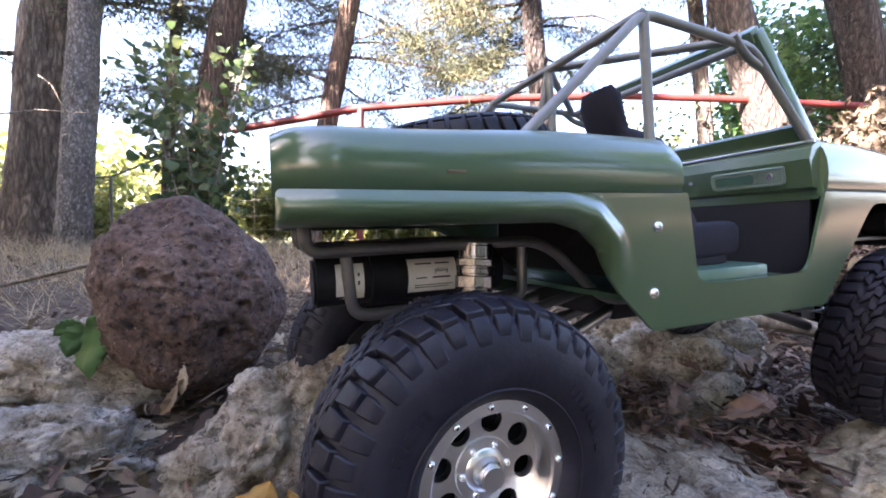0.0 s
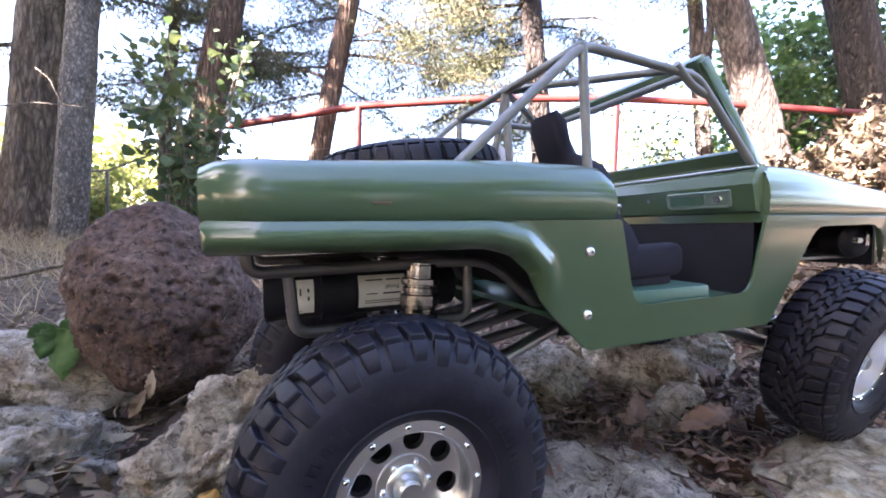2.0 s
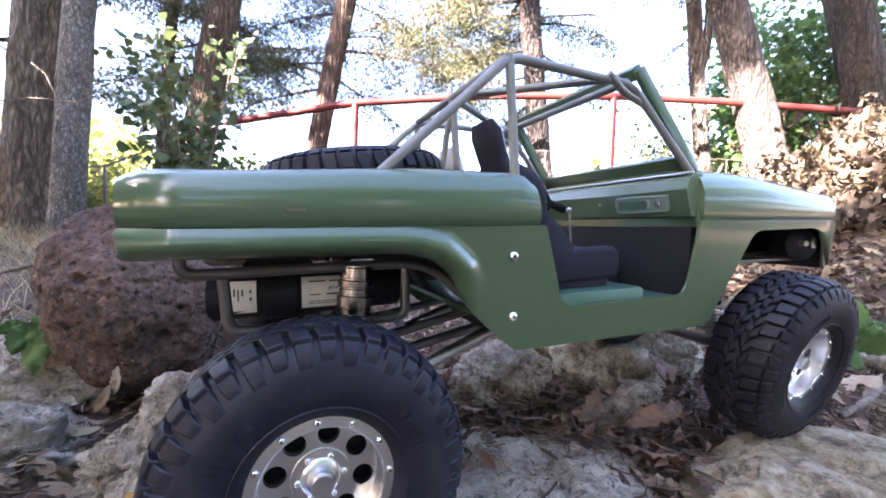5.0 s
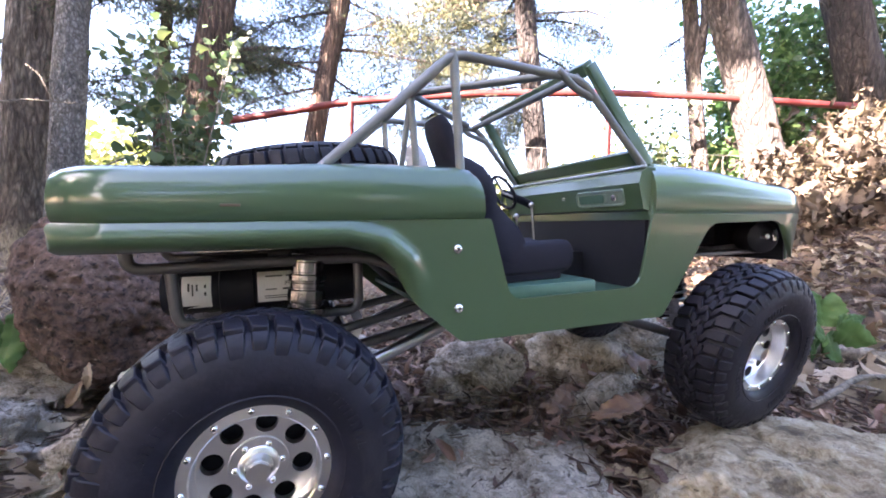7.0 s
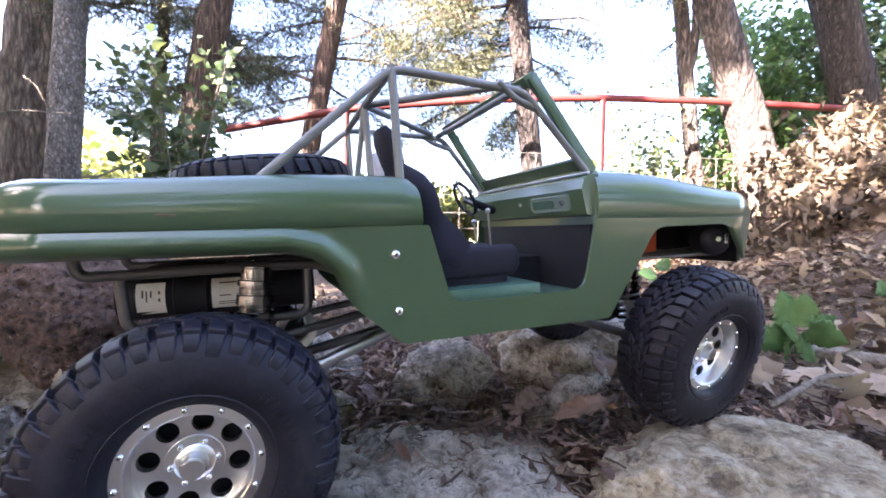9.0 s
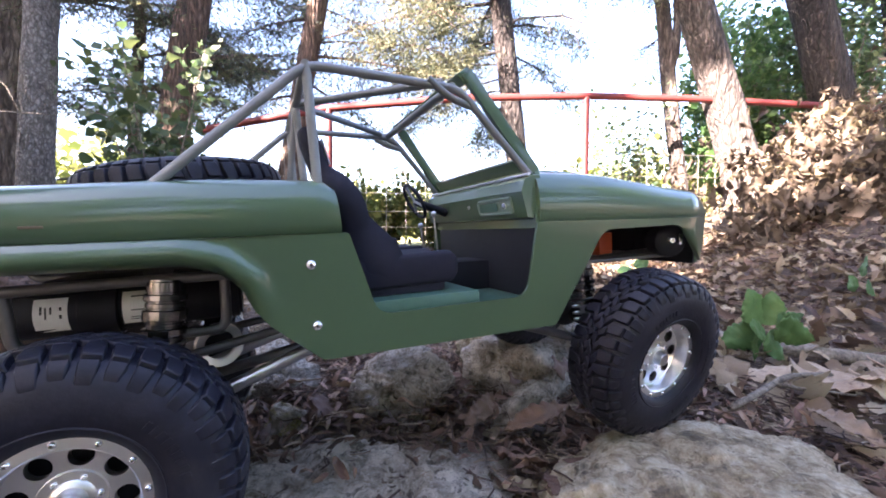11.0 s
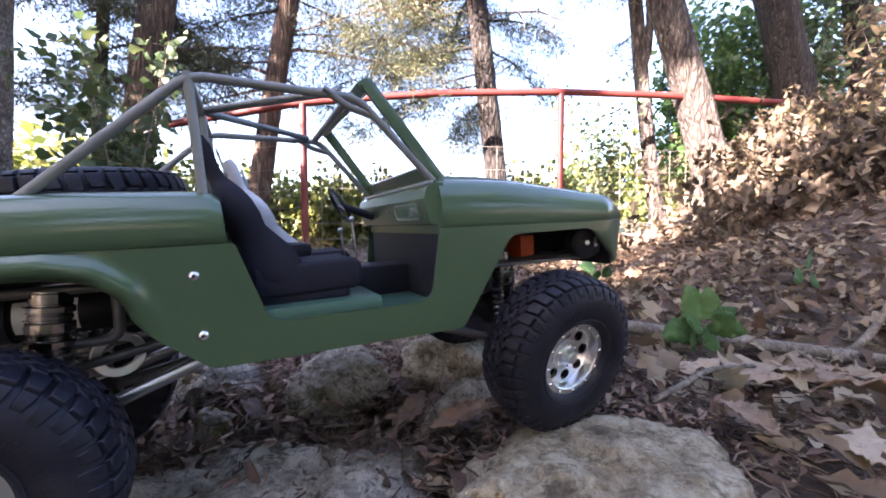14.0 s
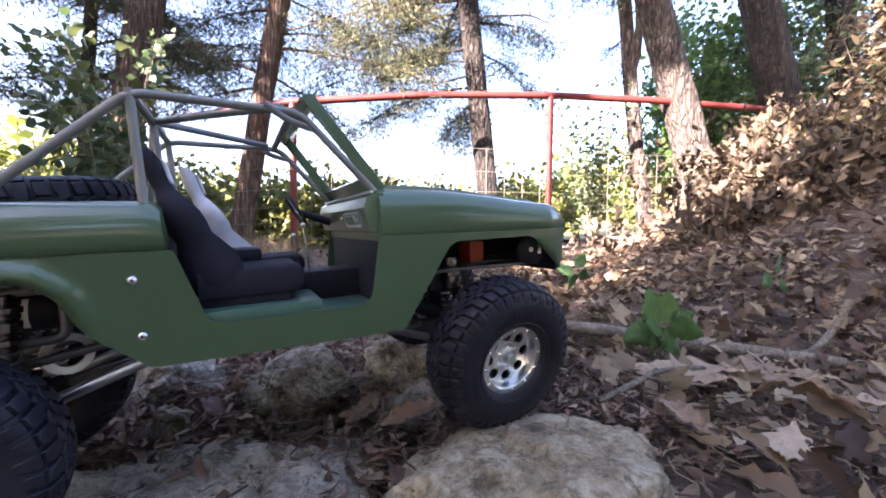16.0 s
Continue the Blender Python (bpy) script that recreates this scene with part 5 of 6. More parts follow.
# ---- trees, fence and what lies behind ----
rng = np.random.default_rng(5)


def trunk_path(base, top, bend, n=14, seed=0):
    base, top = Vector(base), Vector(top)
    out = []
    for i in range(n + 1):
        t = i / n
        p = base.lerp(top, t)
        p.x += bend * math.sin(t * math.pi) + 0.03 * noise.noise(Vector((t * 3, seed, 0)))
        p.y += 0.03 * noise.noise(Vector((t * 3, seed, 5)))
        out.append(p)
    return out


def leaf_cloud(centres, per, spread, size, r, aspect=0.5, droop=0.0):
    """Small four-cornered leaves scattered round many centres: vertices and faces."""
    c = np.repeat(np.asarray(centres), per, 0)
    n = len(c)
    p = c + r.normal(size=(n, 3)) * np.asarray(spread)
    d = r.normal(size=(n, 3))
    d[:, 2] -= droop
    d /= np.linalg.norm(d, axis=1, keepdims=True)
    w = np.cross(d, r.normal(size=(n, 3)))
    w /= np.linalg.norm(w, axis=1, keepdims=True) + 1e-9
    s = size * (0.5 + r.random((n, 1)))
    v = np.stack([p, p + d * s * 0.45 + w * s * aspect * 0.5, p + d * s, p + d * s * 0.45 - w * s * aspect * 0.5], 1).reshape(-1, 3)
    f = np.arange(4 * n).reshape(n, 4)
    return v, f


def limb(bm, start, direction, length, r0, seed, droop=0.25, n=9):
    """A bent limb; gives its points back."""
    p, d = Vector(start), Vector(direction).normalized()
    pts = [p.copy()]
    for i in range(n):
        d = (d + Vector((0.22 * noise.noise(Vector((seed, i * 0.7, 0))), 0.22 * noise.noise(Vector((seed, i * 0.7, 9))), -droop / n + 0.12 * noise.noise(Vector((seed, i * 0.7, 4)))))).normalized()
        p = p + d * length / n
        pts.append(p.copy())
    tube(bm, pts, r0, 5, r0 * 0.2)
    return pts


def tree(label, base, top, r0, r1, bend, seed, bark, limbs, leaf, per, size, spread, crown_z, reach, droop=0.3, aspect=0.35, leaf_droop=0.5, sector=None, name="tree", twigs=3):
    """A tapered trunk with limbs, twigs and a crown of many small leaves."""
    r = np.random.default_rng(seed)
    b = Vector(base)
    b.z = gz(b.x, b.y) - 0.05
    root = new(name)
    root.matrix_world = Matrix.Translation(b)
    tagged(root, label, "tree", group="trees of the wood")
    bm = bmesh.new()
    path = [p - b for p in trunk_path(b, top, bend, n=44, seed=seed)]
    rings = []
    n = 48
    for i, p in enumerate(path):
        t = i / (len(path) - 1)
        rr = r0 + (r1 - r0) * t + r0 * 0.35 * max(0, 1 - t * 9) ** 2
        ring = []
        for k in range(n):
            a = 2 * math.pi * k / n
            ca, sa = math.cos(a), math.sin(a)
            q = rr * (1 + 0.08 * noise.noise(Vector((ca * 2.2, sa * 2.2, p.z * 1.5 + seed))) + 0.07 * noise.noise(Vector((ca * 7, sa * 7, p.z * 2.5 + seed)))
                      - 0.10 * abs(noise.noise(Vector((ca * 11, sa * 11, p.z * 3.2 + seed * 2)))))
            ring.append(bm.verts.new(p + Vector((math.cos(a) * q, math.sin(a) * q, 0))))
        rings.append(ring)
    for u, w in zip(rings, rings[1:]):
        for k in range(n):
            bm.faces.new((u[k], u[(k + 1) % n], w[(k + 1) % n], w[k]))
    bm.faces.new(rings[-1])
    part("trunk", bm, bark, root, angle=180)
    tips = []
    for i in range(limbs):
        bm = bmesh.new()
        z = crown_z[0] + (crown_z[1] - crown_z[0]) * (i + r.random()) / limbs
        t = min(max((z - 0) / (path[-1].z), 0.02), 0.98)
        s = path[int(t * (len(path) - 1))]
        a = r.uniform(*(sector or (0, 2 * math.pi)))
        ln = reach * r.uniform(0.55, 1.1)
        lp = limb(bm, s, (math.cos(a), math.sin(a), r.uniform(0.0, 0.45)), ln, r0 * r.uniform(0.10, 0.2), seed * 31 + i, droop)
        for j in range(3, len(lp)):
            for _ in range(twigs):
                a2 = r.uniform(0, 2 * math.pi)
                tw = limb(bm, lp[j], (math.cos(a2), math.sin(a2), r.uniform(-0.6, 0.3)), ln * r.uniform(0.15, 0.35), 0.0045, seed * 77 + i * 9 + j, 0.4, 4)
                tips += tw[1:]
        part("limb", bm, bark, root, angle=180)
    if leaf is not None and tips:
        v, f = leaf_cloud(tips, per, spread, size, r, aspect, leaf_droop)
        mass("crown", v, f, leaf, root)
    return root



def leaf_outline(kind, n):
    """Half outline of a leaf, length 1 along x: 0 and 2 are lobed, 1 is a plain oval, 3 is broad and pointed."""
    out = []
    for i in range(n + 1):
        x = i / n
        w = math.sin(math.pi * x ** 0.85) ** 0.8
        if kind == 0:
            y = 0.24 * w * (0.74 + 0.26 * math.cos(2 * math.pi * 3.6 * x + 2.2))
        elif kind == 1:
            y = 0.19 * w * (1 + 0.10 * math.sin(x * 31))
        elif kind == 3:
            y = 0.40 * math.sin(math.pi * x ** 0.62) ** 0.75 * (1 + 0.07 * math.sin(x * 38))
        else:
            y = 0.42 * w * (0.66 + 0.34 * math.cos(2 * math.pi * 2.6 * x + 2.6)) * (1.1 - 0.35 * x)
        out.append((x, max(y, 0.006 if 0 < i < n else 0.002)))
    return out


def leaf_template(kind, curl, seed, n=13, cols=(1.0, 0.55, 0.0, -0.55, -1.0)):
    """A withered leaf: folded at the midrib, buckled between the veins, its edge curled."""
    half = leaf_outline(kind, n)
    v, f = [], []
    k, m = len(half), len(cols)
    for x, y in half:
        for c in cols:
            yy = y * c
            z = curl * (0.35 * abs(yy) + 1.1 * yy * yy) + 0.16 * curl * math.sin(x * 3.0) + 0.07 * noise.noise(Vector((x * 3.5, yy * 6, seed * 3.3)))
            z += 0.018 * math.sin(x * 44 + abs(yy) * 30) * abs(c) + 0.05 * noise.noise(Vector((x * 9, c * 2, seed * 5.1))) * abs(c)
            v.append((x - 0.5, yy * (1 - 0.3 * abs(curl) * abs(c)) + 0.05 * math.sin(x * 4 + seed), z))
    for i in range(k - 1):
        a, b = i * m, i * m + m
        f += [(a + q, a + q + 1, b + q + 1, b + q) for q in range(m - 1)]
    return np.array(v), np.array(f)


SHAPES = [(0, 0.35), (0, -0.3), (0, 0.9), (1, 0.5), (1, 1.1), (2, 0.35), (2, -0.4), (1, -0.7), (3, -0.25)]
TEMPLATES = [leaf_template(kd, cu, s, 10) for s, (kd, cu) in enumerate(SHAPES)]
COARSE = [leaf_template(kd, cu, s, 7, (1.0, 0.0, -1.0)) for s, (kd, cu) in enumerate(SHAPES)]
FINE = [leaf_template(kd, cu, s, 40, (1, 0.8, 0.55, 0.28, 0.05, 0, -0.05, -0.28, -0.55, -0.8, -1)) for s, (kd, cu) in enumerate(SHAPES)]
SMALL = [leaf_template(kd, cu, s, 4, (1.0, 0.0, -1.0)) for s, (kd, cu) in enumerate(SHAPES)]


PI = math.pi
CED = dict(leaf=CEDAR, size=0.036, spread=(0.055, 0.055, 0.045), aspect=0.19)
BACK = (-0.12 * PI, 1.12 * PI)
tree("thick tree with deeply furrowed brown bark", (-2.77, 3.15, 0), (-2.44, 3.25, 4.5), 0.232, 0.165, -0.03, 11, BARK, 8, per=5, crown_z=(1.5, 3.6), reach=0.9, **CED)
tree("slim tree with grey lichened bark", (-2.33, 2.85, 0), (-2.09, 2.9, 4.2), 0.095, 0.072, 0.0, 12, BARKGREY, 4, per=4, crown_z=(2.2, 3.6), reach=0.7, **CED)
tree("leaning cedar with shredding red-brown bark", (-1.78, 3.15, 0), (-0.93, 3.2, 4.4), 0.118, 0.10, -0.02, 13, BARKRED, 26, per=12, twigs=5, sector=BACK, crown_z=(1.25, 3.4), reach=1.1, **CED)
tree("slender sapling with dark bark", (-2.03, 3.4, 0), (-1.98, 3.5, 4.0), 0.048, 0.04, 0.0, 14, BARKRED, 18, per=8, twigs=5, crown_z=(1.0, 3.0), reach=0.8, **CED)
tree("cedar with shredding red-brown bark", (-0.88, 3.2, 0), (-0.15, 3.25, 4.4), 0.085, 0.066, 0.0, 15, BARKRED, 26, per=20, twigs=4, sector=BACK, crown_z=(1.25, 3.4), reach=1.25, **CED)
tree("cedar with drooping grey-green sprays", (1.20, 3.35, 0), (0.70, 3.4, 4.6), 0.098, 0.074, 0.0, 16, BARKSHADED, 28, per=34, crown_z=(1.35, 3.5), reach=1.4, droop=0.6, leaf_droop=0.9, sector=(0.0, 1.3 * PI), **CED)
forked = tree("slim forked tree with grey-brown bark", (2.70, 3.35, 0), (2.09, 3.4, 4.4), 0.068, 0.05, 0.0, 17, BARKPATCH, 5, per=4, crown_z=(1.5, 3.0), reach=0.9, **CED)
tree("tree with patchy sunlit brown bark", (3.02, 3.0, 0), (1.78, 3.1, 4.4), 0.155, 0.10, 0.0, 18, BARKPATCH, 6, BROADLEAF, 3, 0.06, (0.08, 0.08, 0.06), (2.0, 3.4), 0.9)
tree("tree with shade-darkened bark rising from the leafy bank", (4.12, 3.05, 0), (2.74, 3.1, 4.4), 0.175, 0.10, 0.0, 19, BARKSHADED, 6, BROADLEAF, 4, 0.06, (0.08, 0.08, 0.06), (1.9, 3.4), 0.9)
tree("tree with shade-darkened bark rising from the leafy bank", (4.60, 3.0, 0), (3.95, 3.1, 4.4), 0.115, 0.08, 0.0, 20, BARKSHADED, 5, BROADLEAF, 4, 0.06, (0.08, 0.08, 0.06), (1.9, 3.4), 0.9)

bm = bmesh.new()
tube(bm, [(-0.21, 0.0, 1.50), (-0.16, 0.0, 1.66), (-0.14, 0.0, 1.95), (-0.17, 0.0, 2.6), (-0.15, 0.0, 3.6)], 0.040, 16, 0.03, wob=0.1, seed=4)
part("second_stem", bm, BARKPATCH, forked, angle=180)

# unseen trees added outside the view to block light: a low screen that keeps the sun off the truck, and a high canopy
for i, (x, y, rc) in enumerate(((-4.0, -2.5, 1.5), (-3.1, -3.5, 1.5), (-5.0, -1.3, 1.5), (-5.3, 0.1, 1.2), (-6.0, 1.9, 1.3), (-2.95, -2.0, 1.0))):
    tree("unseen leafy tree added to block light", (x, y, 0), (x + 0.2, y + 0.1, 4.0), 0.16, 0.06, 0.05, 40 + i, BARK, 24, BROADLEAF, 14, 0.13, (0.14, 0.14, 0.14), (0.6, 3.4), rc, aspect=0.6, twigs=1)
for i, (x, y, rc, per, low) in enumerate(((-4.44, -0.87, 0.85, 10, 6.15), (-5.2, 1.0, 1.7, 17, 5.65), (-5.7, 1.15, 0.9, 12, 3.0), (-4.6, -2.1, 0.8, 3, 6.5))):
    tree("unseen tall leafy tree added to block sun", (x, y, 0), (x + 0.1, y + 0.1, 8.8), 0.16, 0.06, 0.05, 50 + i, BARK, 30, BROADLEAF, per, 0.13, (0.16, 0.16, 0.16), (low, 8.2), rc, aspect=0.6, twigs=2)
for i, (x, y, rc) in enumerate(((-3.8, -2.75, 0.65), (-4.7, -3.2, 1.0))):
    tree("unseen tall leafy tree added to block sun", (x, y, 0), (x + 0.1, y + 0.1, 6.2), 0.13, 0.05, 0.05, 55 + i, BARK, 10, BROADLEAF, 3, 0.12, (0.16, 0.16, 0.16), (3.7, 5.9), rc, aspect=0.6, twigs=1)
# unseen trees added behind the camera to cut fill light and darken reflections
for i, (x, y, rc) in enumerate(((-0.9, -4.7, 1.6), (1.9, -4.6, 1.6), (4.5, -3.7, 1.6), (6.4, -1.6, 1.5), (3.4, -5.8, 1.8))):
    tree("unseen leafy tree added to block light", (x, y, 0), (x + 0.2, y + 0.1, 5.6), 0.15, 0.05, 0.05, 60 + i, BARK, 24, BROADLEAF, 13, 0.15, (0.15, 0.15, 0.15), (0.3, 4.4), rc, aspect=0.6, twigs=1)


def wispy(label, base, height, reach, stems, leaf, per, size, seed, spread=0.05, name="shrub", aspect=0.8, bark=TWIG, shapes=None):
    """A shrub of many thin bent stems with leaves along them."""
    r = np.random.default_rng(seed)
    root = new(name)
    z = gz(base[0], base[1])
    root.matrix_world = Matrix.Translation((base[0], base[1], z - 0.02))
    tagged(root, label, "shrub")
    tips = []
    for i in range(stems):
        bm = bmesh.new()
        a = r.uniform(0, 2 * PI)
        k = r.uniform(0.3, 1.0)
        st = (r.normal() * 0.1 * reach, r.normal() * 0.1 * reach, 0)
        lp = limb(bm, st, (math.cos(a) * k * reach, math.sin(a) * k * reach, height), height * r.uniform(0.55, 1.15), 0.006, seed * 13 + i, 0.3)
        tips += lp[3:]
        for j in range(3, len(lp)):
            a2 = r.uniform(0, 2 * PI)
            tips += limb(bm, lp[j], (math.cos(a2), math.sin(a2), r.uniform(-0.1, 0.6)), reach * r.uniform(0.2, 0.5), 0.003, seed * 57 + i * 9 + j, 0.3, 4)[1:]
        part("stem", bm, bark, root, angle=180)
    if shapes:
        vs, fs, b = [], [], 0
        for p in tips:
            for _ in range(per):
                tv, tf = SMALL[shapes[r.integers(len(shapes))]]
                m = np.array(Euler((r.uniform(0.6, 2.2), r.uniform(-0.9, 0.9), r.uniform(0, 6.28))).to_matrix())
                vs.append(tv * size * r.uniform(0.6, 1.3) @ m.T + np.array(p) + r.normal(size=3) * spread)
                fs.append(tf + b)
                b += len(tv)
        v, f = np.concatenate(vs), np.concatenate(fs)
    else:
        v, f = leaf_cloud(tips, per, (spread,) * 3, size, r, aspect, 0.4)
    mass("leaves", v, f, leaf, root)
    return root


wispy("green vine-leaved shrub before the trees", (-1.16, 2.2, 0), 1.05, 0.24, 8, DULLLEAF, 2, 0.062, 61, 0.05, shapes=(5, 6, 8))
wispy("green vine-leaved shrub before the trees", (-1.30, 2.6, 0), 1.00, 0.30, 8, DULLLEAF, 2, 0.066, 62, 0.05, shapes=(5, 6, 8))
wispy("fresh green sapling beyond the fence", (3.35, 3.7, 0), 1.9, 0.5, 22, SAPLEAF, 6, 0.068, 63, 0.08, shapes=(5, 8, 3))
wispy("fresh green sapling beyond the fence", (3.9, 4.1, 0), 2.3, 0.65, 22, SAPLEAF, 6, 0.074, 64, 0.10, shapes=(5, 8, 3))
wispy("fresh green sapling beyond the fence", (4.9, 4.0, 0), 2.5, 0.65, 20, SAPLEAF, 6, 0.074, 65, 0.10, shapes=(5, 8, 3))
wispy("withered sunlit leaves hanging on a dead sapling", (3.50, 2.05, 0), 1.45, 0.30, 11, BRUSHLEAF, 4, 0.075, 69, 0.05, name="dead_sapling", shapes=(3, 4, 7, 0))
wispy("dark-leaved shrub growing through the fence", (2.2, 3.45, 0), 1.25, 0.35, 12, DULLLEAF, 3, 0.045, 66, 0.07, shapes=(8, 3))
wispy("dark-leaved shrub growing round a trunk", (4.05, 3.3, 0), 1.9, 0.45, 18, DULLLEAF, 5, 0.055, 67, 0.08, shapes=(8, 3, 5))
wispy("dark-leaved shrub growing round a trunk", (5.1, 3.2, 0), 2.3, 0.5, 18, DULLLEAF, 5, 0.060, 68, 0.09, shapes=(8, 3, 5))
for i, (x, y, h, w) in enumerate(((-3.6, 4.6, 0.9, 0.6), (-2.6, 5.2, 0.8, 0.6), (-1.6, 4.6, 0.8, 0.5), (-0.8, 4.2, 0.7, 0.45), (-0.1, 4.4, 0.75, 0.5), (0.5, 4.9, 0.6, 0.5), (1.3, 5.2, 0.75, 0.6), (1.9, 4.5, 0.85, 0.5), (0.75, 6.0, 0.9, 0.7), (2.6, 5.4, 1.0, 0.7), (-4.6, 4.4, 1.0, 0.7), (3.9, 4.6, 1.3, 0.7), (-0.45, 3.75, 0.5, 0.3), (1.75, 3.8, 0.55, 0.3))):
    wispy("sunlit yellow-green shrub behind the fence", (x, y, 0), h, w, 16, SUNLEAF, 4, 0.06, 70 + i, 0.06)

# red pipe fence with wire netting
fence = new("pipe_fence")
fence.matrix_world = Matrix.Translation((0, 3.0, 0))
tagged(fence, "red-painted steel pipe fence with wire netting", "fence")
RAIL = [(-3.9, 0.3, 0.52), (-2.25, 0.1, 0.62), (-1.36, 0.05, 0.975), (-0.42, 0.02, 1.16), (0.55, 0.0, 1.26), (1.56, 0.0, 1.315), (2.45, 0.0, 1.325), (3.6, 0.0, 1.31), (5.2, 0.0, 1.28)]
for a, b in zip(RAIL, RAIL[1:]):
    bm = bmesh.new()
    tube(bm, [a, b], 0.027 if a[0] > -1.4 else 0.007, 12)
    part("rail", bm, REDPIPE if a[0] > -1.4 else DARKSTEEL, fence, "" if a[0] > -1.4 else "thin grey end rail")
for x, y, h in ((-3.9, 0.3, 0.52), (-2.25, 0.1, 0.62), (-0.42, 0.02, 1.16), (1.56, 0.0, 1.315), (3.6, 0.0, 1.31)):
    bm = bmesh.new()
    cyl(bm, (x, y, gz(x, 3 + y) - 0.1), (x, y, h), 0.026 if x > -1.5 else 0.010, n=14)
    part("post", bm, REDPIPE if x > -1.5 else DARKSTEEL, fence, "" if x > -1.5 else "thin grey end post")
nv, nf = [], []


def thin(a, b, r=0.0023):
    a, b = np.array(a), np.array(b)
    d = (b - a) / np.linalg.norm(b - a)
    s = np.cross(d, (0.3, 1, 0.2))
    s /= np.linalg.norm(s)
    t = np.cross(d, s)
    k = len(nv)
    for p in (a, b):
        nv.extend([p + s * r, p + t * r, p - s * r, p - t * r])
    for j in range(4):
        nf.append((k + j, k + (j + 1) % 4, k + 4 + (j + 1) % 4, k + 4 + j))


for z in (0.16, 0.28, 0.40, 0.54, 0.70, 0.88):
    thin((-2.2, 0.13, z * 0.7), (-0.42, 0.05, z))
    thin((-0.42, 0.05, z), (3.6, 0.03, z))
for x in np.arange(-2.1, 3.4, 0.15):
    thin((x, 0.04, 0.08), (x, 0.04, 0.88))
tagged(mass("wire_netting", np.array(nv), np.array(nf), WIRE, fence), kind="stuff")


# far wood along the meadow
fc = []
for i in range(420):
    a = rng.uniform(-1.15, 1.15)
    d = rng.uniform(16, 24)
    h = rng.uniform(0.2, 1.0) ** 1.3 * (3.2 if abs(a) > 0.45 else 1.6)
    fc.append((math.sin(a) * d, math.cos(a) * d, 0.1 + h))
v, f = leaf_cloud(fc, 40, (0.7, 0.7, 0.45), 0.30, rng, 0.8)
tagged(mass("far_trees", v, f, SUNLEAF), "sunlit far trees along a meadow", "trees", kind="stuff")
bm = bmesh.new()
bmesh.ops.create_grid(bm, x_segments=40, y_segments=20, size=1)
for q in bm.verts:
    q.co = Vector((q.co.x * 30, 14 + q.co.y * 9, 0.0))
    q.co.z = gz(q.co.x, q.co.y) + 0.02
tagged(link("meadow", bm, FIELD), "sunlit yellow-green meadow beyond the fence", "meadow", kind="structure")

# ---- fallen leaves, grass, twigs ----


def scatter_leaves(name, n, area, size, seed, material, lift=0.012, tilt=0.5, label="", kinds=None, dens=None, coarse=False):
    r = np.random.default_rng(seed)
    vs, fs, base = [], [], 0
    made = 0
    while made < n:
        x, y = r.uniform(area[0], area[1]), r.uniform(area[2], area[3])
        rim = min(x - area[0], area[1] - x, y - area[2], area[3] - y) / (0.35 * min(area[1] - area[0], area[3] - area[2]))
        if r.random() > 0.02 + rim or (dens and r.random() > dens(x, y)):
            continue
        made += 1
        tv, tf = (COARSE if coarse else TEMPLATES)[(kinds or range(8))[r.integers(len(kinds or range(8)))]]
        s = size[0] + (size[1] - size[0]) * r.random() ** 2
        e = Euler((r.normal() * tilt, r.normal() * tilt, r.uniform(0, 2 * PI)))
        m = np.array(e.to_matrix())
        p = tv * s @ m.T + (x, y, gz(x, y) + lift * r.random() * 2 + 0.12 * s * abs(e.x))
        vs.append(p)
        fs.append(tf + base)
        base += len(tv)
    ob = mass(name, np.concatenate(vs), np.concatenate(fs), material, smooth=True)
    return tagged(ob, label, "leaves", kind="stuff")


near_truck = lambda x, y: 1.0 if y > -0.02 else 0.25
scatter_leaves("fallen_leaves", 3600, (-0.15, 0.55, 0.17, 0.62), (0.009, 0.026), 26, DARKLITTER, 0.014, 0.6, label="dark broken leaves and bark under the truck", coarse=True, kinds=[3, 4, 7, 4])
right_side = lambda x, y: smooth(0.30, 0.55, x)
scatter_leaves("fallen_leaves", 9000, (-0.75, 0.9, -0.15, 1.15), (0.010, 0.034), 21, DEADLEAF, 0.010, 0.40, coarse=True, kinds=[0, 1, 2, 3, 4, 7], label="small dry brown leaves lying thick between stones", dens=near_truck)
scatter_leaves("fallen_leaves", 2900, (0.2, 1.9, -0.25, 1.6), (0.026, 0.072), 25, DEADLEAF, 0.018, 0.50, label="dry brown oak leaves lying thick on the ground", dens=right_side, kinds=[0, 1, 5, 6, 2, 3])
scatter_leaves("fallen_leaves", 3600, (0.2, 3.4, 0.4, 2.8), (0.03, 0.080), 22, DEADLEAF, 0.015, 0.42, coarse=True, label="dry brown leaves heaped along a bank")
scatter_leaves("fallen_leaves", 3400, (-4.8, 5.2, 0.4, 4.6), (0.025, 0.07), 23, DEADLEAF, 0.015, 0.5, coarse=True, label="dry brown leaves over the floor of the wood")
scatter_leaves("fallen_leaves", 500, (-3.0, 4.0, -3.0, 0.0), (0.05, 0.10), 24, DEADLEAF, 0.015, 0.5, coarse=True, label="dry brown leaves over the floor of the wood")


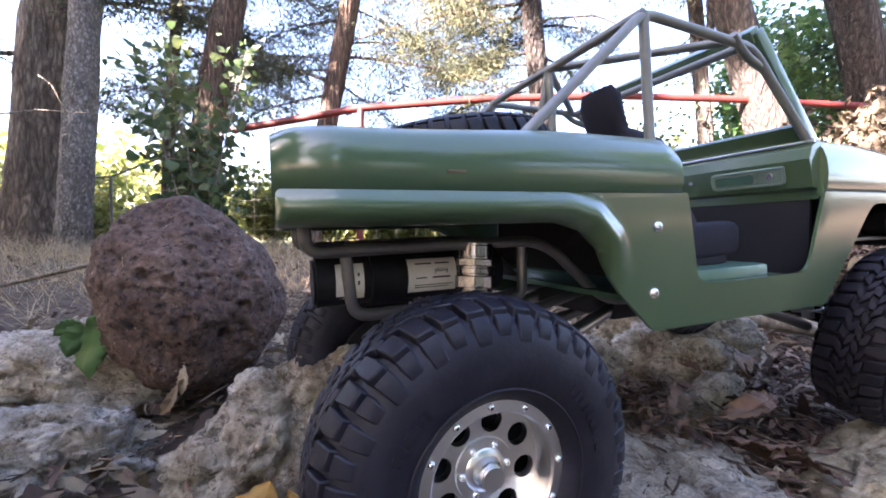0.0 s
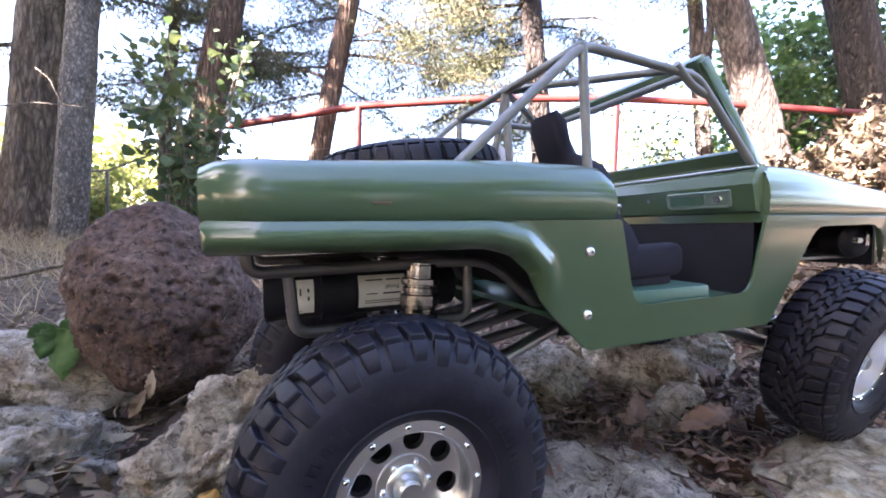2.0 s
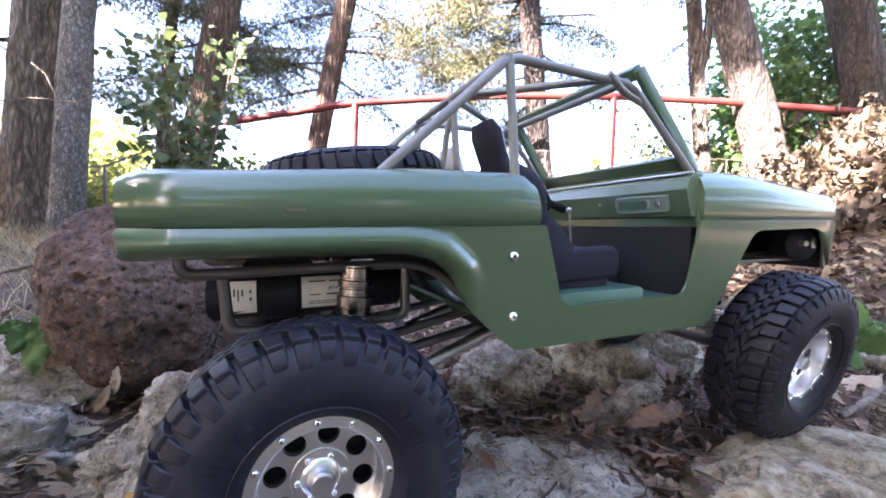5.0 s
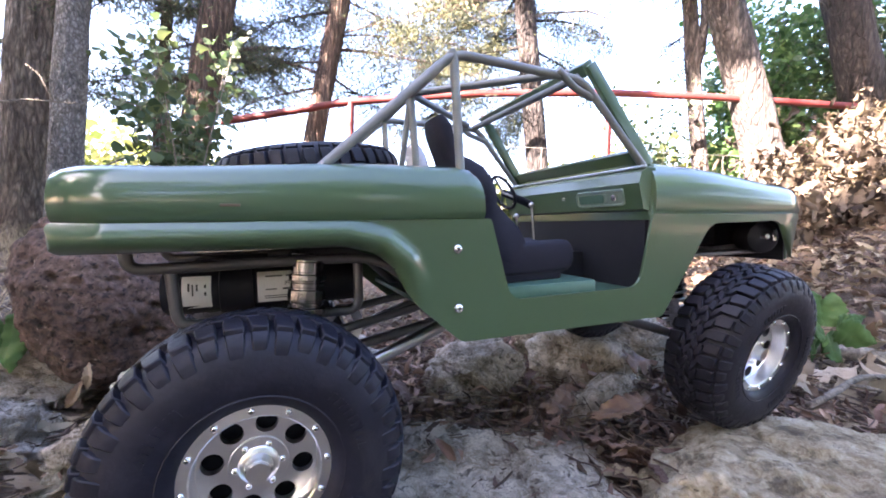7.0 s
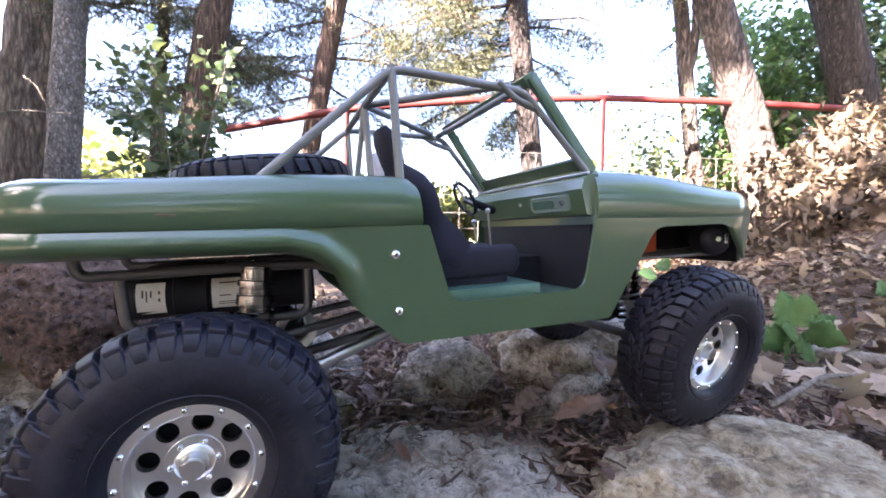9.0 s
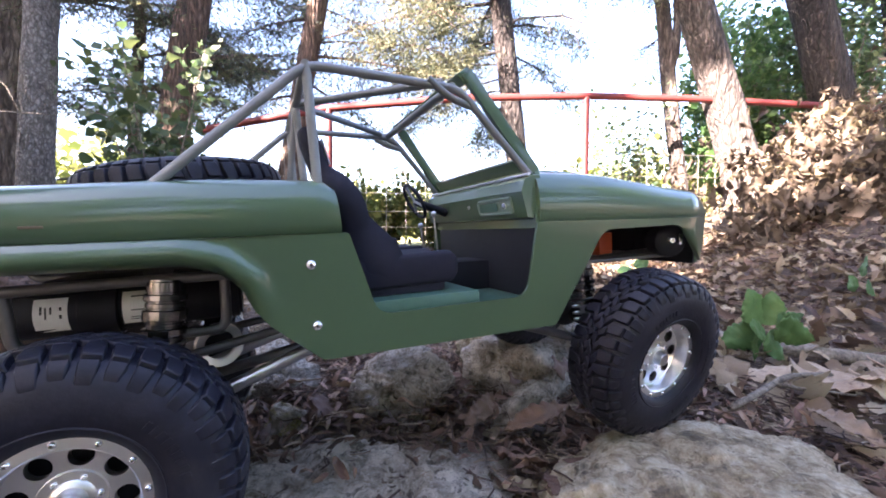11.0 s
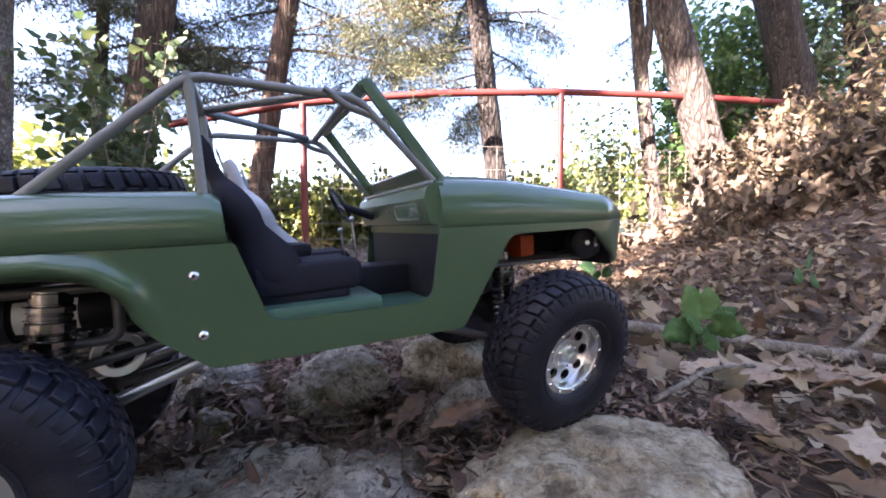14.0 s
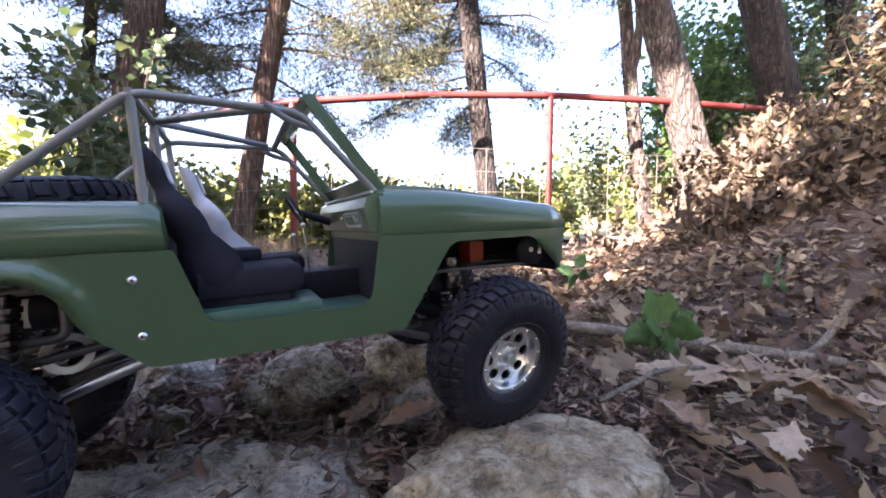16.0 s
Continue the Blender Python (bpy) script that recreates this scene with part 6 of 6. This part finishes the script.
def brush(label, cx, cy, w, h, stems, per, seed, leaf=BRUSHLEAF, size=0.072, reach=(0.3, 0.7), kinds=(0, 2, 3, 4, 4, 7, 2, 6), crumple=2.4):
    """Dead branches heaped with withered leaves."""
    r = np.random.default_rng(seed)
    root = new("brush_pile")
    root.matrix_world = Matrix.Translation((cx, cy, gz(cx, cy) - 0.03))
    tagged(root, label, "brush pile")
    tips = []
    for i in range(stems):
        bm = bmesh.new()
        a = r.uniform(0, 2 * PI)
        st = (r.normal() * w * 0.5, r.normal() * w * 0.35, r.uniform(0, h * 0.5))
        lp = limb(bm, st, (math.cos(a), math.sin(a) * 0.6, r.uniform(0.1, 1.2)), r.uniform(*reach), r.uniform(0.003, 0.010), seed * 19 + i, 0.5)
        tips += lp[2:]
        part("branch", bm, TWIG, root, angle=180)
    vs, fs, b = [], [], 0
    for p in tips:
        for _ in range(per):
            tv, tf = COARSE[kinds[r.integers(len(kinds))]]
            m = np.array(Euler(r.uniform(0, 6.28, 3)).to_matrix())
            vs.append(tv * (1, 1.15, crumple) * size * r.uniform(0.6, 1.3) @ m.T + np.array(p) + r.normal(size=3) * 0.05)
            fs.append(tf + b)
            b += len(tv)
    mass("withered_leaves", np.concatenate(vs), np.concatenate(fs), leaf, root, smooth=True)


for i, (x, y, w, h, n) in enumerate(((2.75, 2.0, 0.35, 0.10, 10), (3.0, 2.45, 0.4, 0.30, 16), (3.1, 2.2, 0.6, 0.45, 18), (2.5, 1.8, 0.4, 0.25, 12), (2.35, 2.35, 0.25, 0.08, 5), (3.6, 2.4, 0.6, 0.6, 18), (3.0, 1.7, 0.4, 0.3, 12), (3.5, 1.9, 0.5, 0.6, 18), (4.3, 2.5, 0.6, 0.9, 20), (4.0, 2.0, 0.5, 0.9, 18), (4.5, 2.15, 0.5, 1.3, 20), (3.2, 1.95, 0.5, 0.35, 16), (3.4, 1.55, 0.45, 0.2, 12))):
    brush("dead branches heaped with withered brown leaves", x, y, w, h, n, 6, 90 + i)
for i, (x, y, w, h, n) in enumerate(((1.85, 1.75, 0.35, 0.06, 9), (2.2, 1.65, 0.35, 0.10, 9), (2.6, 1.55, 0.40, 0.14, 10), (3.0, 1.5, 0.40, 0.18, 10))):
    brush("fallen branch with large dull withered oak leaves", x, y, w, h, n, 4, 110 + i, leaf=HANGLEAF, size=0.085, reach=(0.16, 0.38), kinds=(0, 5, 6, 0, 1, 7), crumple=2.2)


def stick(label, pts, r0, r1, side=(), name="branch"):
    root = new(name)
    root.matrix_world = Matrix.Translation(pts[0])
    bm = bmesh.new()
    o = Vector(pts[0])
    tube(bm, [Vector(p) - o for p in bent(pts, 0.03)], r0, 12, r1, wob=0.25, seed=3)
    part("stem", bm, TWIG, root, angle=180)
    for s in side:
        bm = bmesh.new()
        tube(bm, [Vector(p) - o for p in bent(s, 0.02)], r0 * 0.6, 8, r1 * 0.5, wob=0.25, seed=5)
        part("side_shoot", bm, TWIG, root, angle=180)
    return tagged(root, label, "branch")


stick("fallen grey-brown branch lying on the leaves", [(0.44, 0.50, 0.100), (0.556, 0.50, 0.083), (0.72, 0.50, 0.055), (0.94, 0.50, 0.022), (1.25, 0.52, -0.035)], 0.009, 0.012, [[(0.93, 0.51, 0.022), (0.98, 0.52, 0.032), (1.02, 0.53, 0.052), (1.045, 0.53, 0.084), (1.06, 0.53, 0.115)]])
stick("small bleached twig on the leaves", [(0.43, 0.29, 0.072), (0.48, 0.31, 0.078), (0.53, 0.335, 0.082), (0.60, 0.35, 0.076)], 0.0034, 0.0022, [[(0.50, 0.32, 0.080), (0.54, 0.31, 0.076), (0.58, 0.31, 0.070)]])
stick("thin bare branch caught on a tree", [(-2.9, 2.6, 0.86), (-2.3, 2.6, 0.95), (-1.95, 2.58, 0.93)], 0.006, 0.004, [[(-2.15, 2.6, 0.95), (-2.22, 2.6, 1.1), (-2.3, 2.6, 1.16)]])
stick("bare drooping limb of the cedar", [(0.90, 3.33, 1.93), (1.10, 3.31, 2.05), (1.49, 3.3, 2.09), (1.72, 3.3, 2.02), (1.87, 3.3, 1.91), (1.94, 3.3, 1.78)], 0.011, 0.003, [[(1.46, 3.3, 2.09), (1.58, 3.28, 1.96), (1.63, 3.28, 1.79)], [(1.30, 3.3, 2.07), (1.36, 3.28, 1.97), (1.35, 3.28, 1.86)]])
stick("leaning dead branch on the leafy bank", [(1.95, 2.0, 0.24), (2.3, 1.97, 0.40), (2.6, 1.9, 0.50), (3.0, 1.85, 0.64)], 0.009, 0.005)
stick("bleached dead branch leaning over the brush", [(2.35, 1.75, 0.42), (2.7, 1.72, 0.62), (3.1, 1.7, 0.80), (3.6, 1.68, 1.08)], 0.013, 0.006, [[(2.9, 1.71, 0.71), (3.1, 1.66, 0.66), (3.3, 1.62, 0.67)]])
stick("bleached dead branch leaning over the brush", [(2.2, 1.55, 0.33), (2.6, 1.5, 0.40), (3.0, 1.5, 0.55), (3.5, 1.5, 0.60)], 0.011, 0.005)
stick("bleached dead branch leaning over the brush", [(2.75, 1.95, 0.62), (3.0, 1.9, 0.86), (3.35, 1.88, 1.20), (3.6, 1.86, 1.52)], 0.010, 0.004)
stick("dry straw-coloured stick by the lava rock", [(-0.95, 0.95, 0.08), (-0.6, 0.85, 0.16), (-0.36, 0.8, 0.2)], 0.005, 0.003)


def single_leaf(name, label, p, size, rot, tmpl, material):
    tv, tf = FINE[tmpl]
    ob = raw(name, tv * size, tf, material)
    ob.matrix_world = pose(*p, *rot)
    sd = ob.modifiers.new("thickness", "SOLIDIFY")
    sd.thickness = 0.0004
    return tagged(ob, label, "leaf")


single_leaf("yellow_leaf", "curled yellow-brown leaf between the stones", (-0.080, 0.163, 0.081), 0.042, (78, -62, 12), 8, YELLOWLEAF)
single_leaf("yellow_leaf", "curled yellow-brown leaf between the stones", (-0.058, 0.160, 0.078), 0.040, (70, -100, -10), 8, YELLOWLEAF)
single_leaf("dry_leaf", "pale dry leaf standing by the lava rock", (-0.175, 0.29, 0.100), 0.022, (92, -82, 0), 3, BIGLEAF)
single_leaf("dry_leaf", "pale dry leaf standing by the lava rock", (-0.181, 0.285, 0.088), 0.024, (80, -60, 10), 3, BIGLEAF)
single_leaf("dry_leaf", "long curled brown leaf by the front boulder", (0.245, 0.268, 0.081), 0.060, (14, -8, 14), 3, REDLEAF)
single_leaf("dry_leaf", "red-brown leaf leaning between the stones", (0.205, 0.300, 0.076), 0.05, (30, -12, 50), 3, REDLEAF)
single_leaf("dry_leaf", "red-brown leaf lying before the boulder", (0.185, 0.175, 0.066), 0.045, (12, -15, 60), 1, REDLEAF)
for px, py, ht, ang, tip, sz, tm in ((0.218, 0.235, 0.074, 130, 35, 0.046, 8), (0.160, 0.262, 0.066, 20, 15, 0.044, 1), (0.236, 0.318, 0.094, 80, 40, 0.036, 3), (0.130, 0.290, 0.066, 150, 20, 0.040, 7), (0.225, 0.205, 0.072, 100, 30, 0.040, 3), (0.075, 0.330, 0.074, 60, 35, 0.042, 8), (0.300, 0.335, 0.098, 20, 45, 0.044, 6)):
    single_leaf("dry_leaf", "red-brown leaf leaning between the stones", (px, py, ht), sz, (tip, 8, ang), tm, REDLEAF)
single_leaf("dry_leaf", "red-brown leaf lying before the boulder", (0.170, 0.235, 0.070), 0.05, (10, 10, 10), 7, REDLEAF)
for px, py, ang, sz, tm in ((0.60, 0.34, 15, 0.10, 5), (0.70, 0.36, 200, 0.11, 5), (0.62, 0.25, 120, 0.09, 2), (0.80, 0.42, 70, 0.10, 6), (0.72, 0.27, 300, 0.10, 0), (0.54, 0.20, 40, 0.075, 1), (0.56, 0.40, 160, 0.07, 6), (0.88, 0.33, 20, 0.11, 5), (0.48, 0.24, 260, 0.06, 3)):
    single_leaf("dry_leaf", "large dry oak leaf lying on the litter", (px, py, gz(px, py) + 0.034), sz * 1.1, (6 * math.sin(ang), 7 * math.cos(ang * 2), ang), tm, BIGLEAF)


def seedling(label, base, height, n, size, seed, name="seedling"):
    """A little plant: a thin stem, and broad leaves that spread and droop from its top on short stalks."""
    r = np.random.default_rng(seed)
    root = new(name)
    root.matrix_world = Matrix.Translation(base)
    tagged(root, label, "plant")
    bm = bmesh.new()
    tube(bm, bent([(0, 0, -0.02), (0.006, 0, height * 0.4), (0.0, 0.004, height * 0.72)], 0.03), 0.0018, 6, 0.001)
    part("stem", bm, TWIG, root, angle=180)
    for i in range(n):
        ang = radians(75 + 360 * i / n + r.uniform(-14, 14))
        out = size * r.uniform(0.10, 0.28)
        z = height * (0.66 + r.uniform(-0.06, 0.06))
        foot = Vector((math.cos(ang) * out, r.uniform(-0.4, 0.1) * size, z + math.sin(ang) * out * 0.8))
        bm = bmesh.new()
        tube(bm, [(0, 0.003, height * 0.66), (foot + Vector((0, 0.003, height * 0.66))) / 2, foot], 0.0008, 5)
        part("stalk", bm, TWIG, root, angle=180)
        tv, tf = FINE[8]
        sz = size * r.uniform(0.85, 1.2)
        v = (tv + (0.5, 0, 0)) * (sz, sz * 1.05, sz * 0.7)
        ob = raw("leaf", v, tf, FRESHLEAF, root)
        face = Euler((radians(90 + r.uniform(-32, 32)), 0, 0)).to_matrix().to_4x4()
        ob.matrix_local = Matrix.Translation(foot) @ Euler((0, -ang, r.uniform(-0.45, 0.45))).to_matrix().to_4x4() @ face
        sd = ob.modifiers.new("thickness", "SOLIDIFY")
        sd.thickness = 0.0004
    return root


seedling("fresh green seedling among dead leaves", (0.625, 0.46, 0.03), 0.105, 8, 0.043, 31)
seedling("fresh green seedling among dead leaves", (1.20, 0.80, 0.06), 0.10, 3, 0.050, 32)
hang = new("leafy_sprig")
hang.matrix_world = Matrix.Translation((-0.273, 0.33, 0.131))
tagged(hang, "sprig of green lobed leaves hanging beside the lava rock", "plant")
bm = bmesh.new()
tube(bm, bent([(-0.02, 0.05, -0.03), (-0.015, 0.01, 0.004), (0.0, 0, 0.0)], 0.02), 0.0011, 6, 0.0008)
part("stem", bm, TWIG, hang, angle=180)
for ang, sz, turn in ((-88, 0.044, 10), (-118, 0.030, -25), (-22, 0.035, 25), (-160, 0.026, -30)):
    tv, tf = FINE[8]
    ob = raw("leaf", (tv + (0.5, 0, 0)) * sz, tf, FRESHLEAF, hang)
    ob.matrix_local = Euler((0, -radians(ang), 0)).to_matrix().to_4x4() @ Euler((radians(90 + turn), 0, 0)).to_matrix().to_4x4()
    sd = ob.modifiers.new("thickness", "SOLIDIFY")
    sd.thickness = 0.0004
seedling("small green seedling at the foot of the bank", (0.75, 0.95, 0.08), 0.07, 4, 0.05, 35)

# dry grass at the foot of the trees
r = np.random.default_rng(77)
ng = 9000
gx, gy = r.uniform(-3.6, -0.3, ng), r.uniform(0.7, 3.6, ng)
gh = r.uniform(0.03, 0.16, ng) * np.where(gy < 1.3, 0.6, 1.0)
ga = r.uniform(0, 2 * PI, ng)
lean = r.normal(size=(ng, 2)) * 0.07
gzv = np.array([gz(a, b) for a, b in zip(gx, gy)])
side = np.stack([np.cos(ga), np.sin(ga), 0 * ga], -1)
foot = np.stack([gx, gy, gzv - 0.005], -1)
midp = foot + np.stack([lean[:, 0] * 0.5, lean[:, 1] * 0.5, gh * 0.65], -1)
tip = foot + np.stack([lean[:, 0] * 1.5, lean[:, 1] * 1.5, gh], -1)
w = 0.0011
v = np.stack([foot - side * w, foot + side * w, midp - side * w * 0.8, midp + side * w * 0.8, tip - side * w * 0.2, tip + side * w * 0.2], 1).reshape(-1, 3)
f = (np.arange(ng) * 6)[:, None, None] + np.array([[0, 1, 3, 2], [2, 3, 5, 4]])[None]
tagged(mass("dry_grass", v, f.reshape(-1, 4), DRYGRASS), "dry straw-coloured grass at the foot of trees", "grass", kind="stuff")


def litter(n, area, seed):
    """Bits of stalk and needle between the stones."""
    r = np.random.default_rng(seed)
    x, y = r.uniform(area[0], area[1], n), r.uniform(area[2], area[3], n)
    z = np.array([gz(a, b) for a, b in zip(x, y)]) + r.uniform(0.002, 0.03, n)
    a, t, ln = r.uniform(0, 2 * PI, n), r.normal(0, 0.18, n), r.uniform(0.006, 0.032, n)
    d = np.stack([np.cos(a) * np.cos(t), np.sin(a) * np.cos(t), np.sin(t)], -1)
    s1 = np.stack([-np.sin(a), np.cos(a), 0 * a], -1)
    s2 = np.cross(d, s1)
    c = np.stack([x, y, z], -1)
    w = r.uniform(0.0003, 0.0009, n)[:, None]
    bend_ = s1 * (r.normal(0, 0.25, n) * ln)[:, None]
    rows = []
    for k, off in ((-0.5, 0), (0.0, 1), (0.5, 0)):
        m = c + d * (ln * k)[:, None] + bend_ * off
        rows += [m + s1 * w, m - s1 * w * 0.5 + s2 * w, m - s1 * w * 0.5 - s2 * w]
    v = np.stack(rows, 1).reshape(-1, 3)
    base = (np.arange(n) * 9)[:, None]
    quads = []
    for g in (0, 3):
        for i in range(3):
            j = (i + 1) % 3
            quads.append(np.concatenate([base + g + i, base + g + j, base + g + 3 + j, base + g + 3 + i], 1))
    f = np.stack(quads, 1).reshape(-1, 4)
    return tagged(mass("twig_litter", v, f, TWIGBITS, smooth=True), "dry stalks and needles lying between the stones", "twigs", kind="stuff")


litter(5500, (-0.5, 1.1, 0.05, 1.0), 51)
litter(2000, (0.02, 0.55, 0.18, 0.55), 53)
litter(2200, (-1.6, -0.2, 0.4, 1.6), 52)
